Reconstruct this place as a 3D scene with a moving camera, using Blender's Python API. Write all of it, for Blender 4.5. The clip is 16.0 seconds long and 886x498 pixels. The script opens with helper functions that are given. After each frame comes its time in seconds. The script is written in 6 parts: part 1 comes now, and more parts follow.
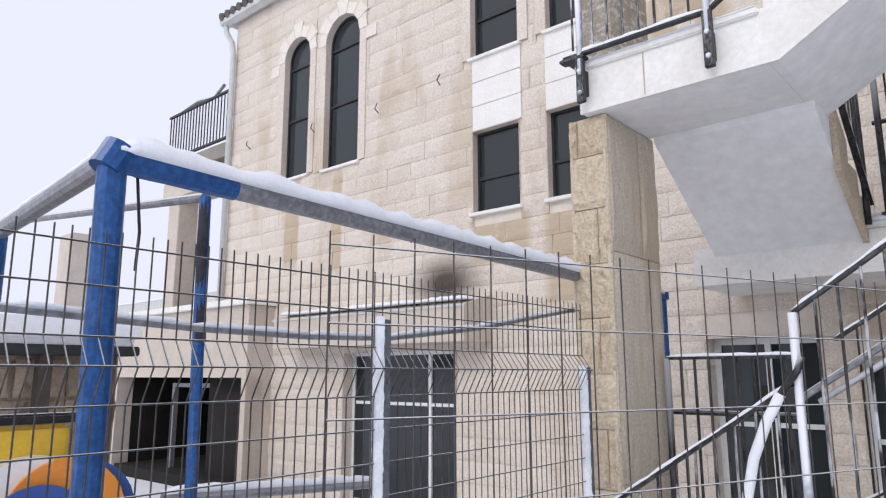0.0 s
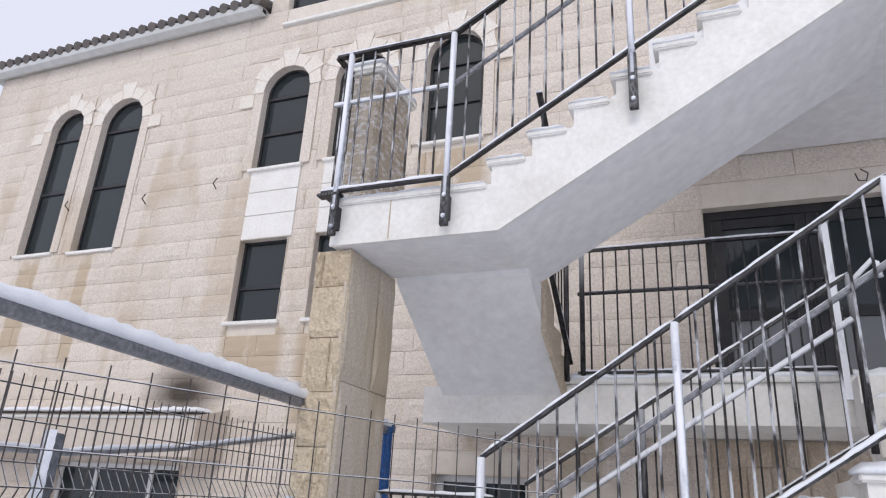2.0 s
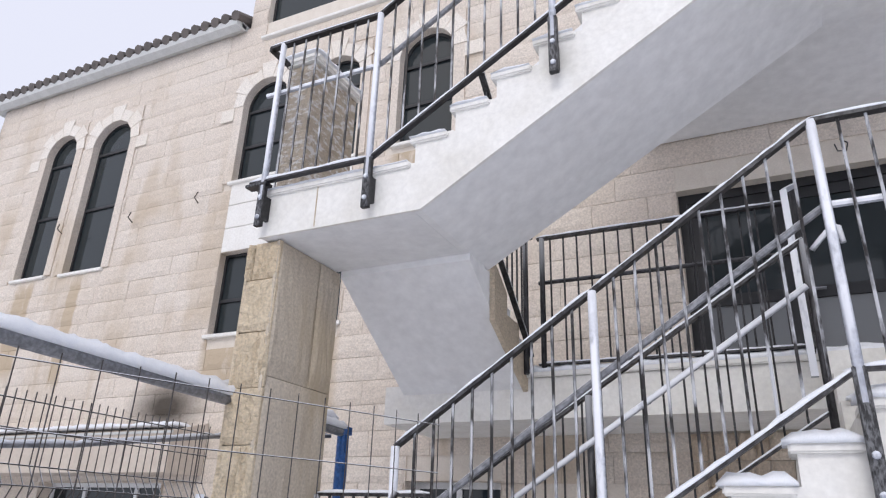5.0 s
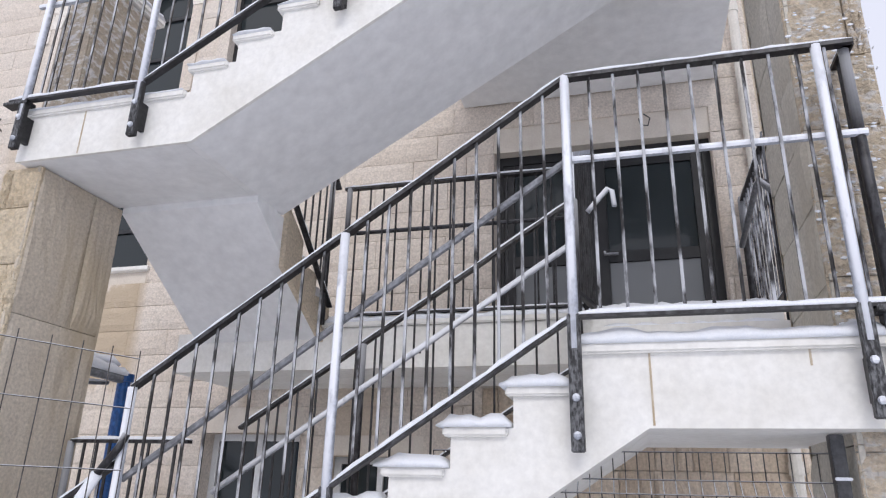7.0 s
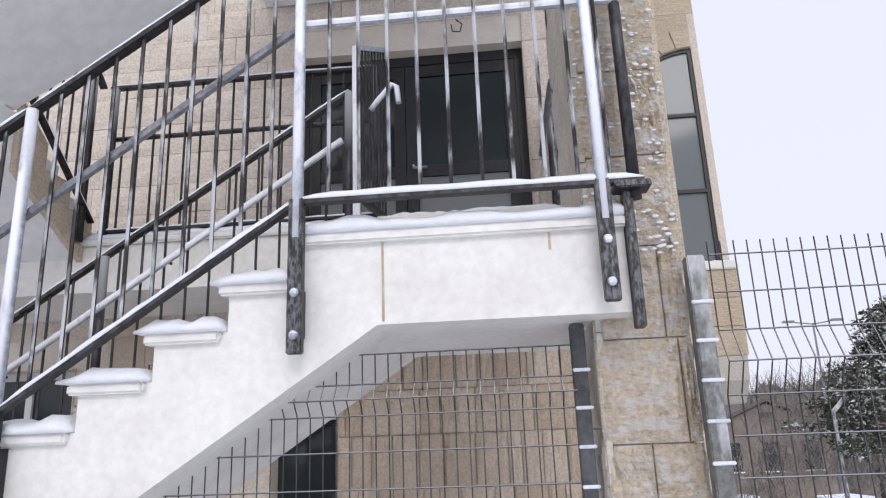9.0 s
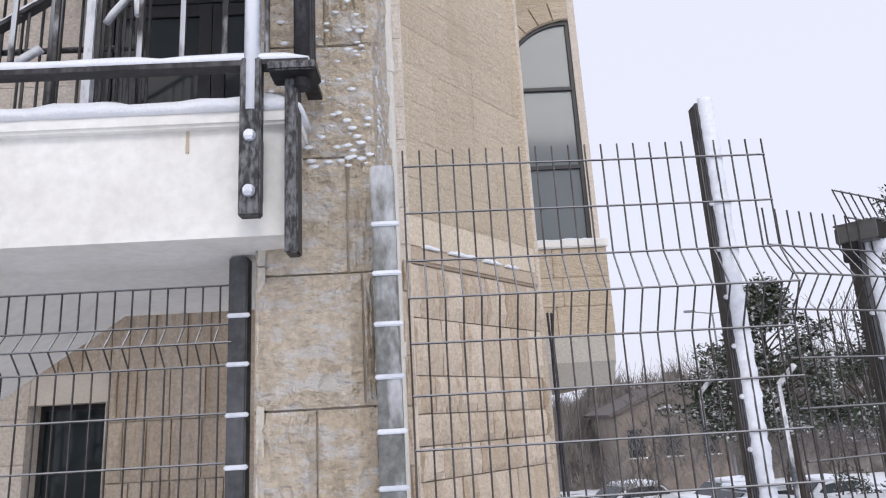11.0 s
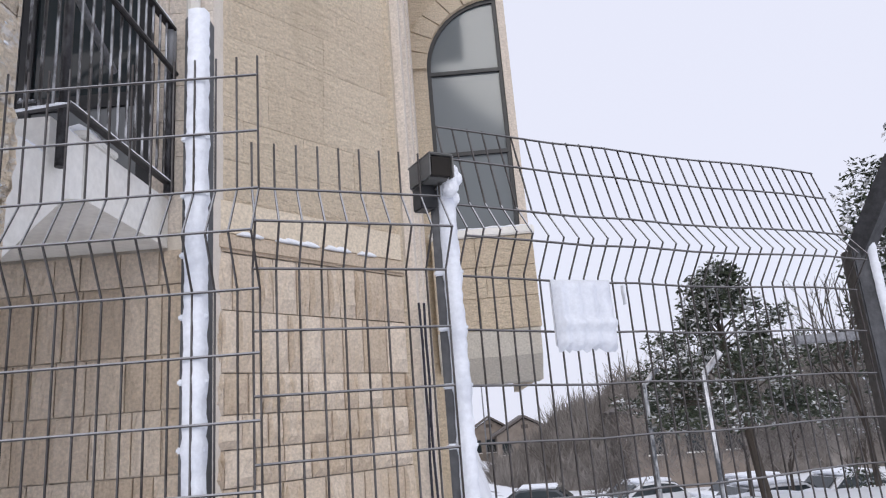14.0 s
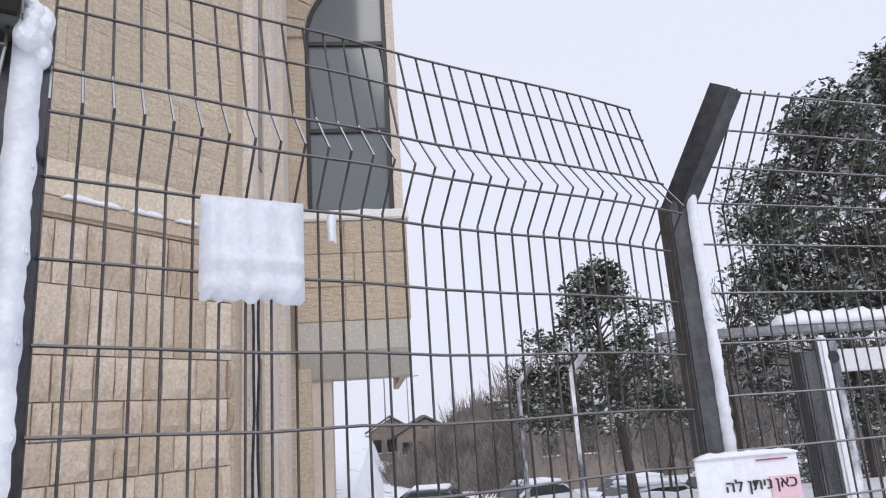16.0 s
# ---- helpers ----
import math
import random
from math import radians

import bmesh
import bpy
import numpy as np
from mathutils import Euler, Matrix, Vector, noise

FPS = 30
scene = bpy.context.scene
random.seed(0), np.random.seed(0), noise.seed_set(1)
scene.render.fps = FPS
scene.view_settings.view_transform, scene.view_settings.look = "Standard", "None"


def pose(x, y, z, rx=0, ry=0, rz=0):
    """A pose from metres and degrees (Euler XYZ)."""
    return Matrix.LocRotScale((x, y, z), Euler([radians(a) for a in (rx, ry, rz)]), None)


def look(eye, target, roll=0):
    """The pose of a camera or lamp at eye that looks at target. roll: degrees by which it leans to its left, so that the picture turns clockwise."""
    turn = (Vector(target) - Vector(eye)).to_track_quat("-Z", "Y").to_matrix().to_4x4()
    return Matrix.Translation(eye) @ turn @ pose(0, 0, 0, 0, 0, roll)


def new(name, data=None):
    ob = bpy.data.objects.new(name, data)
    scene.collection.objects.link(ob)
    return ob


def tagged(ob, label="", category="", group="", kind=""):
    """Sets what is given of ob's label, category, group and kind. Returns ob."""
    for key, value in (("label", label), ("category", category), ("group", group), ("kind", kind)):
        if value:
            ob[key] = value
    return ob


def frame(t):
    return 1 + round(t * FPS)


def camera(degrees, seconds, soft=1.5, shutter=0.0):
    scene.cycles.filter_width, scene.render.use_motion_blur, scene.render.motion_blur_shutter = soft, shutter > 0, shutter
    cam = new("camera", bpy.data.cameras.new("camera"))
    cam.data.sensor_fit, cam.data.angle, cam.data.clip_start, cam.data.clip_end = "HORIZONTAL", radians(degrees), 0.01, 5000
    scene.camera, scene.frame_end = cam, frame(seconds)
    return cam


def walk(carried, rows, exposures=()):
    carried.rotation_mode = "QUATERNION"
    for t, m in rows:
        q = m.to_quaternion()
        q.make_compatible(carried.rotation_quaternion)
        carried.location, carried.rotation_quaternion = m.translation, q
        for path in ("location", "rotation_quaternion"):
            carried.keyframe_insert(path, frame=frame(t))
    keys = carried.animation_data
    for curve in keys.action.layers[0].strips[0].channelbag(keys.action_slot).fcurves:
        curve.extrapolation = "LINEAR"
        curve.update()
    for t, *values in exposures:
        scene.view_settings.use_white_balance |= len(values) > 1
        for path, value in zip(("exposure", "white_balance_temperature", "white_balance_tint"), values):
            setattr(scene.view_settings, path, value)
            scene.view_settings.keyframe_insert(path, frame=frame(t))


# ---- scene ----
cam = camera(65.6, 16.0, soft=1.2)
PATH = [
    (0, (0.943, 0.661, 1.963), (-0.351, 2.144, 2.322), -0.1),
    (0.5, (1.07, 0.736, 1.965), (-0.171, 2.22, 2.472), 0.7),
    (1, (1.155, 0.767, 1.986), (-0.029, 2.257, 2.6), 3.0),
    (1.5, (1.17, 0.703, 1.999), (0.185, 2.309, 2.669), 4.0),
    (2, (1.248, 0.674, 2.004), (0.522, 2.402, 2.702), 3.3),
    (2.5, (1.432, 0.822, 1.988), (0.939, 2.622, 2.706), 2.4),
    (3, (1.53, 0.911, 1.982), (1.169, 2.739, 2.708), 1.6),
    (3.5, (1.559, 1.059, 1.941), (0.945, 2.812, 2.682), 0.8),
    (3.7, (1.571, 1.094, 1.933), (0.777, 2.774, 2.672), 0.8),
    (5.8, (1.949, 1.245, 1.863), (1.145, 2.91, 2.625), 2.5),
    (6, (2.012, 1.266, 1.873), (1.272, 2.965, 2.626), 2.2),
    (6.5, (2.197, 1.376, 1.839), (1.577, 3.133, 2.566), 2.1),
    (7, (2.259, 1.517, 1.821), (1.753, 3.331, 2.493), 1.5),
    (7.5, (2.31, 1.662, 1.824), (1.886, 3.512, 2.454), 0.4),
    (8, (2.483, 1.763, 1.787), (2.156, 3.644, 2.383), -0.6),
    (8.5, (2.649, 1.888, 1.754), (2.41, 3.795, 2.307), -1.5),
    (9, (2.722, 2.038, 1.719), (2.566, 3.965, 2.234), -2.2),
    (9.5, (2.894, 2.147, 1.687), (2.834, 4.087, 2.168), -3.0),
    (10, (3.158, 2.289, 1.667), (3.2, 4.239, 2.112), -3.1),
    (10.2, (3.214, 2.384, 1.655), (3.328, 4.335, 2.079), -2.7),
    (12.3, (4.027, 2.845, 1.57), (3.971, 4.748, 2.184), -4.3),
    (12.4, (4.066, 2.854, 1.569), (4.026, 4.763, 2.165), -4.2),
    (13, (4.369, 2.965, 1.538), (4.338, 4.886, 2.094), -4.6),
    (13.5, (4.598, 3.061, 1.525), (4.551, 4.99, 2.048), -4.8),
    (14, (4.825, 3.085, 1.509), (4.79, 5.023, 2.003), -4.6),
    (14.5, (4.928, 3.235, 1.481), (4.913, 5.179, 1.953), -4.2),
    (15, (5.016, 3.38, 1.466), (5.062, 5.325, 1.931), -3.7),
    (15.5, (5.184, 3.5, 1.489), (5.322, 5.437, 1.966), -3.5),
    (16, (5.317, 3.64, 1.451), (5.531, 5.571, 1.927), -3.9),
]
SIZE = 1.15       # the plan below is drawn at 1 : 1.15, so that the door is 2.05 m high and the mesh 50 x 150 mm
walk(cam, [(t, look(Vector(eye) * SIZE, Vector(target) * SIZE, roll)) for t, eye, target, roll in PATH], [(0, 0.05), (1.5, -0.08), (3.5, -0.02), (7, -0.01), (8, 0.06), (10, 0.05), (12.5, -0.02), (16, -0.02)])

# ---- world and light: a bright overcast winter day ----
world = bpy.data.worlds.new("overcast")
scene.world = world
world.use_nodes = True
wn, wl = world.node_tree.nodes, world.node_tree.links
wn.clear()
sky = wn.new("ShaderNodeTexSky")
sky.sky_type, sky.sun_disc = "NISHITA", False
sky.sun_elevation, sky.sun_rotation = radians(38), radians(200)
sky.air_density, sky.dust_density = 1.0, 6.0
gain = wn.new("ShaderNodeMixRGB")
gain.blend_type, gain.inputs[0].default_value = "MULTIPLY", 1.0
gain.inputs[2].default_value = (0.10, 0.10, 0.10, 1)
cloud = wn.new("ShaderNodeMixRGB")
cloud.inputs[0].default_value, cloud.inputs[2].default_value = 0.9, (0.89, 0.91, 1.06, 1)
back = wn.new("ShaderNodeBackground")
back.inputs["Strength"].default_value = 1.0
wout = wn.new("ShaderNodeOutputWorld")
wl.new(sky.outputs[0], gain.inputs[1])
wl.new(gain.outputs[0], cloud.inputs[1])
wl.new(cloud.outputs[0], back.inputs[0])
wl.new(back.outputs[0], wout.inputs[0])

sun = new("sun", bpy.data.lights.new("sun", "SUN"))
sun.data.energy, sun.data.angle, sun.data.color = 0.9, radians(25), (1.0, 0.97, 0.93)
sun.matrix_world = look((4, -12, 14), (0, 5, 2))


# ---- materials ----
def nodes_of(name, rough=0.8, metal=0.0):
    m = bpy.data.materials.new(name)
    m.use_nodes = True
    t = m.node_tree
    b = t.nodes["Principled BSDF"]
    b.inputs["Roughness"].default_value, b.inputs["Metallic"].default_value = rough, metal
    return m, t.nodes, t.links, b


def rgb(c):
    return (c[0], c[1], c[2], 1)


def plan_place(n, l):
    """World position in the units of the plan."""
    g = n.new("ShaderNodeNewGeometry")
    v = n.new("ShaderNodeVectorMath")
    v.operation = "SCALE"
    v.inputs["Scale"].default_value = 1 / SIZE
    l.new(g.outputs["Position"], v.inputs[0])
    return v.outputs[0]


def noise_tex(n, l, scale, detail=4, stretch=None, rough=0.6):
    tc = plan_place(n, l)
    tex = n.new("ShaderNodeTexNoise")
    tex.inputs["Scale"].default_value, tex.inputs["Detail"].default_value = scale, detail
    tex.inputs["Roughness"].default_value = rough
    if stretch:
        mp = n.new("ShaderNodeMapping")
        mp.inputs["Scale"].default_value = stretch
        l.new(tc, mp.inputs[0])
        l.new(mp.outputs[0], tex.inputs["Vector"])
    else:
        l.new(tc, tex.inputs["Vector"])
    return tex.outputs["Fac"]


def ramp(n, l, src, a, b, ca=(0, 0, 0), cb=(1, 1, 1)):
    r = n.new("ShaderNodeValToRGB")
    r.color_ramp.elements[0].position, r.color_ramp.elements[1].position = a, b
    r.color_ramp.elements[0].color, r.color_ramp.elements[1].color = rgb(ca), rgb(cb)
    l.new(src, r.inputs[0])
    return r.outputs[0]


def mix(n, l, fac, a, b, mode="MIX"):
    x = n.new("ShaderNodeMixRGB")
    x.blend_type = mode
    for k, v in ((0, fac), (1, a), (2, b)):
        if isinstance(v, (int, float)):
            x.inputs[k].default_value = v
        elif isinstance(v, tuple):
            x.inputs[k].default_value = rgb(v)
        else:
            l.new(v, x.inputs[k])
    return x.outputs[0]


def bump(n, l, bsdf, src, strength, dist=0.01):
    bp = n.new("ShaderNodeBump")
    bp.inputs["Strength"].default_value, bp.inputs["Distance"].default_value = strength, dist
    l.new(src, bp.inputs["Height"])
    l.new(bp.outputs[0], bsdf.inputs["Normal"])


def up_facing(n, l, a=0.35, b=0.75):
    g = n.new("ShaderNodeNewGeometry")
    sx = n.new("ShaderNodeSeparateXYZ")
    l.new(g.outputs["Normal"], sx.inputs[0])
    return ramp(n, l, sx.outputs[2], a, b)


def stone(name, base, alt, wet, wet_amount, relief, grain=14, snow=0.0, per_block=0.25, stretch=None, deep=0.02):
    """Limestone: a tint for each block, blotches, damp streaks and chisel relief."""
    m, n, l, b = nodes_of(name, 0.9)
    info = n.new("ShaderNodeObjectInfo")
    geo = n.new("ShaderNodeNewGeometry")
    rnd = n.new("ShaderNodeMath")
    rnd.operation = "ADD"
    l.new(info.outputs["Random"], rnd.inputs[0])
    l.new(geo.outputs["Random Per Island"], rnd.inputs[1])
    fr = n.new("ShaderNodeMath")
    fr.operation = "FRACT"
    l.new(rnd.outputs[0], fr.inputs[0])
    tint = mix(n, l, ramp(n, l, fr.outputs[0], 0.15, 0.9), base, alt)
    col = mix(n, l, per_block, base, tint) if per_block < 1 else tint
    blot = ramp(n, l, noise_tex(n, l, 2.2, 5), 0.35, 0.7)
    col = mix(n, l, blot, col, mix(n, l, 0.35, col, alt))
    fine = ramp(n, l, noise_tex(n, l, 55, 3), 0.3, 0.75, (0.72, 0.72, 0.72), (1.1, 1.1, 1.1))
    col = mix(n, l, 1.0, col, fine, "MULTIPLY")
    streak = ramp(n, l, noise_tex(n, l, 1.0, 5, (1.7, 1.7, 0.28)), 0.52, 0.62)
    damp = ramp(n, l, noise_tex(n, l, 0.55, 3), 0.45, 0.62)
    damp = mix(n, l, 1.0, streak, damp, "MULTIPLY")
    damp = mix(n, l, wet_amount, (0, 0, 0), damp)
    col = mix(n, l, damp, col, wet)
    if snow:
        f = ramp(n, l, noise_tex(n, l, 11, 6, (1, 1, 2.2), 0.7), 0.50, 0.58)
        f = mix(n, l, snow, (0, 0, 0), f)
        col = mix(n, l, f, col, (0.90, 0.89, 0.89))
    l.new(col, b.inputs["Base Color"])
    h = noise_tex(n, l, grain, 6, stretch, 0.65)
    bump(n, l, b, h, relief, deep)
    return m


def plain(name, c1, c2, rough, scale, relief=0.1, metal=0.0, stretch=None, lo=0.35, hi=0.7):
    m, n, l, b = nodes_of(name, rough, metal)
    f = ramp(n, l, noise_tex(n, l, scale, 5, stretch), lo, hi)
    col = mix(n, l, f, c1, c2)
    fine = ramp(n, l, noise_tex(n, l, scale * 9, 3), 0.3, 0.75, (0.9, 0.9, 0.9), (1.04, 1.04, 1.04))
    l.new(mix(n, l, 1.0, col, fine, "MULTIPLY"), b.inputs["Base Color"])
    if relief:
        bump(n, l, b, noise_tex(n, l, scale * 4, 4), relief, 0.006)
    return m


def frosted(name, metal_col, frost, top=0.9, scale=30, rough=0.45, lo=0.42, hi=0.62):
    """Painted or galvanised metal with rime clinging to it and snow on its upper side."""
    m, n, l, b = nodes_of(name, rough, 0.3)
    base = mix(n, l, ramp(n, l, noise_tex(n, l, 40, 4), 0.4, 0.7), metal_col, tuple(min(1, c * 1.7 + 0.01) for c in metal_col))
    rime = mix(n, l, frost, (0, 0, 0), ramp(n, l, noise_tex(n, l, scale, 5, (1, 1, 0.35)), lo, hi))
    g = n.new("ShaderNodeNewGeometry")
    sx = n.new("ShaderNodeSeparateXYZ")
    l.new(g.outputs["Normal"], sx.inputs[0])
    wind = n.new("ShaderNodeMath")
    wind.operation = "MULTIPLY"
    wind.inputs[1].default_value = -1
    l.new(sx.outputs[1], wind.inputs[0])
    side = ramp(n, l, wind.outputs[0], 0.35, 0.85)
    rime = mix(n, l, 1.0, rime, side, "MULTIPLY")
    cap = mix(n, l, top, (0, 0, 0), ramp(n, l, sx.outputs[2], 0.3, 0.7))
    f = mix(n, l, 1.0, rime, cap, "LIGHTEN")
    l.new(mix(n, l, f, base, (0.85, 0.87, 0.92)), b.inputs["Base Color"])
    inv = n.new("ShaderNodeMapRange")
    inv.inputs[3].default_value, inv.inputs[4].default_value = rough, 0.9
    l.new(f, inv.inputs[0])
    l.new(inv.outputs[0], b.inputs["Roughness"])
    met = n.new("ShaderNodeMapRange")
    met.inputs[3].default_value, met.inputs[4].default_value = 0.3, 0.0
    l.new(f, met.inputs[0])
    l.new(met.outputs[0], b.inputs["Metallic"])
    bump(n, l, b, noise_tex(n, l, 90, 3), 0.25, 0.003)
    return m


def facade_stone():
    """Pale dressed limestone with rain-wet runs under the sills and a soot bloom over the canopy flue."""
    m = stone("pale_limestone", (0.81, 0.735, 0.655), (0.73, 0.635, 0.54), (0.50, 0.40, 0.285), 0.6, 0.55, 26, 0.0, 0.5, (1, 1, 2.5), 0.025)
    n, l = m.node_tree.nodes, m.node_tree.links
    b = n["Principled BSDF"]
    old = b.inputs["Base Color"].links[0].from_socket
    g = plan_place(n, l)
    sub = n.new("ShaderNodeVectorMath")
    sub.operation = "SUBTRACT"
    sub.inputs[1].default_value = (-4.5, 6.9, 3.06)
    l.new(g, sub.inputs[0])
    sc = n.new("ShaderNodeVectorMath")
    sc.operation = "MULTIPLY"
    sc.inputs[1].default_value = (1.35, 0.0, 2.3)
    l.new(sub.outputs[0], sc.inputs[0])
    ln = n.new("ShaderNodeVectorMath")
    ln.operation = "LENGTH"
    l.new(sc.outputs[0], ln.inputs[0])
    soot = ramp(n, l, ln.outputs["Value"], 0.22, 0.95, (0.95, 0.95, 0.95), (0, 0, 0))
    col = mix(n, l, soot, old, (0.05, 0.04, 0.03))
    sx = n.new("ShaderNodeSeparateXYZ")
    l.new(g, sx.inputs[0])
    run = None
    for x0, x1, z0, z1 in ((-4.15, -3.2, 3.2, 3.84), (-3.1, -2.2, 2.6, 3.84), (-6.7, -6.45, 3.3, 4.95), (-7.85, -7.45, 3.5, 5.0), (-1.8, -0.9, 5.1, 5.84)):
        cx, hx = (x0 + x1) / 2, (x1 - x0) / 2
        parts = []
        for k, c, hw in ((0, cx, hx), (2, (z0 + z1) / 2, (z1 - z0) / 2)):
            d = n.new("ShaderNodeMath")
            d.operation = "SUBTRACT"
            d.inputs[1].default_value = c
            l.new(sx.outputs[k], d.inputs[0])
            a = n.new("ShaderNodeMath")
            a.operation = "ABSOLUTE"
            l.new(d.outputs[0], a.inputs[0])
            q = n.new("ShaderNodeMath")
            q.operation = "DIVIDE"
            q.inputs[1].default_value = hw
            l.new(a.outputs[0], q.inputs[0])
            parts.append(ramp(n, l, q.outputs[0], 0.75, 1.0, (1, 1, 1), (0, 0, 0)))
        p = mix(n, l, 1.0, parts[0], parts[1], "MULTIPLY")
        run = p if run is None else mix(n, l, 1.0, run, p, "LIGHTEN")
    ragged = ramp(n, l, noise_tex(n, l, 1.6, 5, (1.6, 1.6, 0.5)), 0.38, 0.44)
    run = mix(n, l, 1.0, run, ragged, "MULTIPLY")
    col = mix(n, l, mix(n, l, 0.85, (0, 0, 0), run), col, (0.50, 0.40, 0.28))
    l.new(col, b.inputs["Base Color"])
    return m


M_FACADE = facade_stone()
M_JOINT = plain("mortar", (0.70, 0.635, 0.555), (0.77, 0.71, 0.63), 0.95, 8)
M_COLUMN = stone("rough_yellow_limestone", (0.82, 0.71, 0.54), (0.70, 0.575, 0.41), (0.48, 0.375, 0.25), 0.5, 0.9, 26, 0.0, 0.8, (1, 1, 2.0), 0.035)
M_COLUMN_SNOWY = stone("rock_faced_limestone", (0.92, 0.80, 0.645), (0.83, 0.70, 0.535), (0.64, 0.52, 0.36), 0.35, 1.0, 15, 0.6, 0.8, (1, 1, 1.7), 0.1)
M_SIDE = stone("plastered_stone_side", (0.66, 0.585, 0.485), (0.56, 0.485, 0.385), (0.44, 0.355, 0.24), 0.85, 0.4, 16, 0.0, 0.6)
M_CHISEL = stone("chiselled_tan_limestone", (0.73, 0.62, 0.475), (0.64, 0.53, 0.395), (0.47, 0.385, 0.275), 0.45, 1.0, 10, 0.0, 0.7, (0.8, 0.8, 2.4), 0.055)
M_TOOLED = stone("tooled_pink_limestone", (0.76, 0.655, 0.54), (0.60, 0.49, 0.375), (0.50, 0.41, 0.30), 0.35, 0.8, 20, 0.0, 1.0, (3, 3, 0.6))
M_VOUSSOIR = stone("cream_arch_stone", (0.88, 0.83, 0.76), (0.82, 0.75, 0.66), (0.6, 0.5, 0.38), 0.2, 0.3, 20, 0.0, 0.6)
M_DRESSED = stone("dressed_tan_course", (0.74, 0.645, 0.51), (0.68, 0.58, 0.45), (0.55, 0.45, 0.33), 0.3, 0.25, 20, 0.0, 0.5)
M_WHITE = plain("white_stair_paint", (0.85, 0.84, 0.81), (0.72, 0.70, 0.65), 0.7, 3, 0.2, lo=0.42, hi=0.78)
M_STAIN = plain("rust_brown_joint", (0.42, 0.33, 0.22), (0.62, 0.55, 0.45), 0.9, 12, 0)
M_CONC = stone("grey_plastered_side", (0.60, 0.57, 0.51), (0.54, 0.50, 0.43), (0.45, 0.40, 0.32), 0.5, 0.3, 12, 0.0, 0.4)
M_SOFFIT = plain("white_soffit_paint", (0.88, 0.88, 0.88), (0.84, 0.84, 0.84), 0.8, 1.2, 0.05)
M_PANEL = plain("white_stone_panel", (0.86, 0.85, 0.82), (0.80, 0.78, 0.74), 0.7, 4, 0.05)
M_SNOW = plain("snow", (0.88, 0.90, 0.94), (0.82, 0.85, 0.91), 0.6, 25, 0.5)
M_RAIL = frosted("black_rail_paint", (0.013, 0.012, 0.014), 0.06, 0.5)
M_BAR = frosted("rimed_rail_bar", (0.02, 0.018, 0.018), 0.6, 0.9, 14, lo=0.44, hi=0.6)
M_DBAR = frosted("dark_rail_bar", (0.016, 0.015, 0.016), 0.05, 0.6, 22)
M_SIGNSNOW = plain("packed_snow_sheet", (0.74, 0.77, 0.83), (0.66, 0.69, 0.76), 0.7, 12, 0.5)
M_POST = frosted("galvanised_rimed_post", (0.34, 0.36, 0.41), 1.0, 0.95, 9, lo=0.3, hi=0.45)
M_BRACKET = frosted("black_bracket_paint", (0.014, 0.014, 0.016), 0.16, 0.9, 90)
M_WIRE = frosted("fence_wire_zinc", (0.036, 0.031, 0.029), 0.08, 0.7, 12)
M_GPOST = frosted("weathered_zinc_post", (0.13, 0.135, 0.13), 0.5, 0.95, 6, lo=0.5, hi=0.6)
M_RIME = plain("wind_packed_rime", (0.80, 0.83, 0.89), (0.58, 0.61, 0.68), 0.8, 9, 0.6, lo=0.45, hi=0.7)
# near black: the garage bay's shade put into colour; also the camera lens window
M_SHADE_LENS = plain("shade_and_lens_black", (0.007, 0.006, 0.005), (0.016, 0.012, 0.009), 0.9, 3, 0.2)
M_WING = plain("cream_wing_render", (0.63, 0.56, 0.49), (0.54, 0.475, 0.41), 0.9, 2, 0.2)
M_THICKET = plain("bare_thicket", (0.10, 0.088, 0.08), (0.30, 0.275, 0.255), 0.95, 0.9, 0.6)
M_TWIG = plain("grey_winter_twig", (0.13, 0.115, 0.105), (0.34, 0.315, 0.295), 0.95, 0.8, 0.2)
M_FPOST = frosted("galvanised_fence_post", (0.10, 0.11, 0.125), 0.97, 0.95, 7)
M_DPOST = frosted("dark_grey_fence_post", (0.035, 0.036, 0.04), 0.06, 0.9, 9)
M_BLUE = frosted("blue_swing_paint", (0.008, 0.06, 0.20), 0.05, 0.9, 25, 0.35, lo=0.5, hi=0.7)
M_STEEL = frosted("grey_steel_tube", (0.17, 0.175, 0.19), 0.2, 0.9, 25, 0.4, lo=0.5, hi=0.7)
M_FRAME = plain("dark_window_frame", (0.016, 0.017, 0.02), (0.026, 0.027, 0.03), 0.45, 10, 0)
M_WFRAME = plain("white_window_frame", (0.78, 0.79, 0.8), (0.7, 0.71, 0.72), 0.5, 10, 0)
M_GUTTER = plain("grey_white_gutter", (0.62, 0.63, 0.62), (0.52, 0.53, 0.52), 0.5, 5, 0.05)
M_TILE = plain("dark_roof_tile", (0.10, 0.09, 0.085), (0.16, 0.14, 0.13), 0.8, 6, 0.2)
M_PIPE = plain("cream_drainpipe", (0.74, 0.71, 0.65), (0.66, 0.63, 0.57), 0.5, 6, 0.05)
M_DARK = plain("dark_interior", (0.02, 0.018, 0.016), (0.035, 0.03, 0.027), 0.9, 2, 0)
M_ROOM = plain("dim_room_wall", (0.16, 0.15, 0.14), (0.12, 0.11, 0.10), 0.9, 2, 0)
M_YELLOW = plain("yellow_plastic", (0.80, 0.52, 0.04), (0.72, 0.46, 0.05), 0.4, 4, 0.03)
M_BPLAS = plain("blue_plastic", (0.02, 0.07, 0.28), (0.03, 0.09, 0.33), 0.4, 4, 0.03)
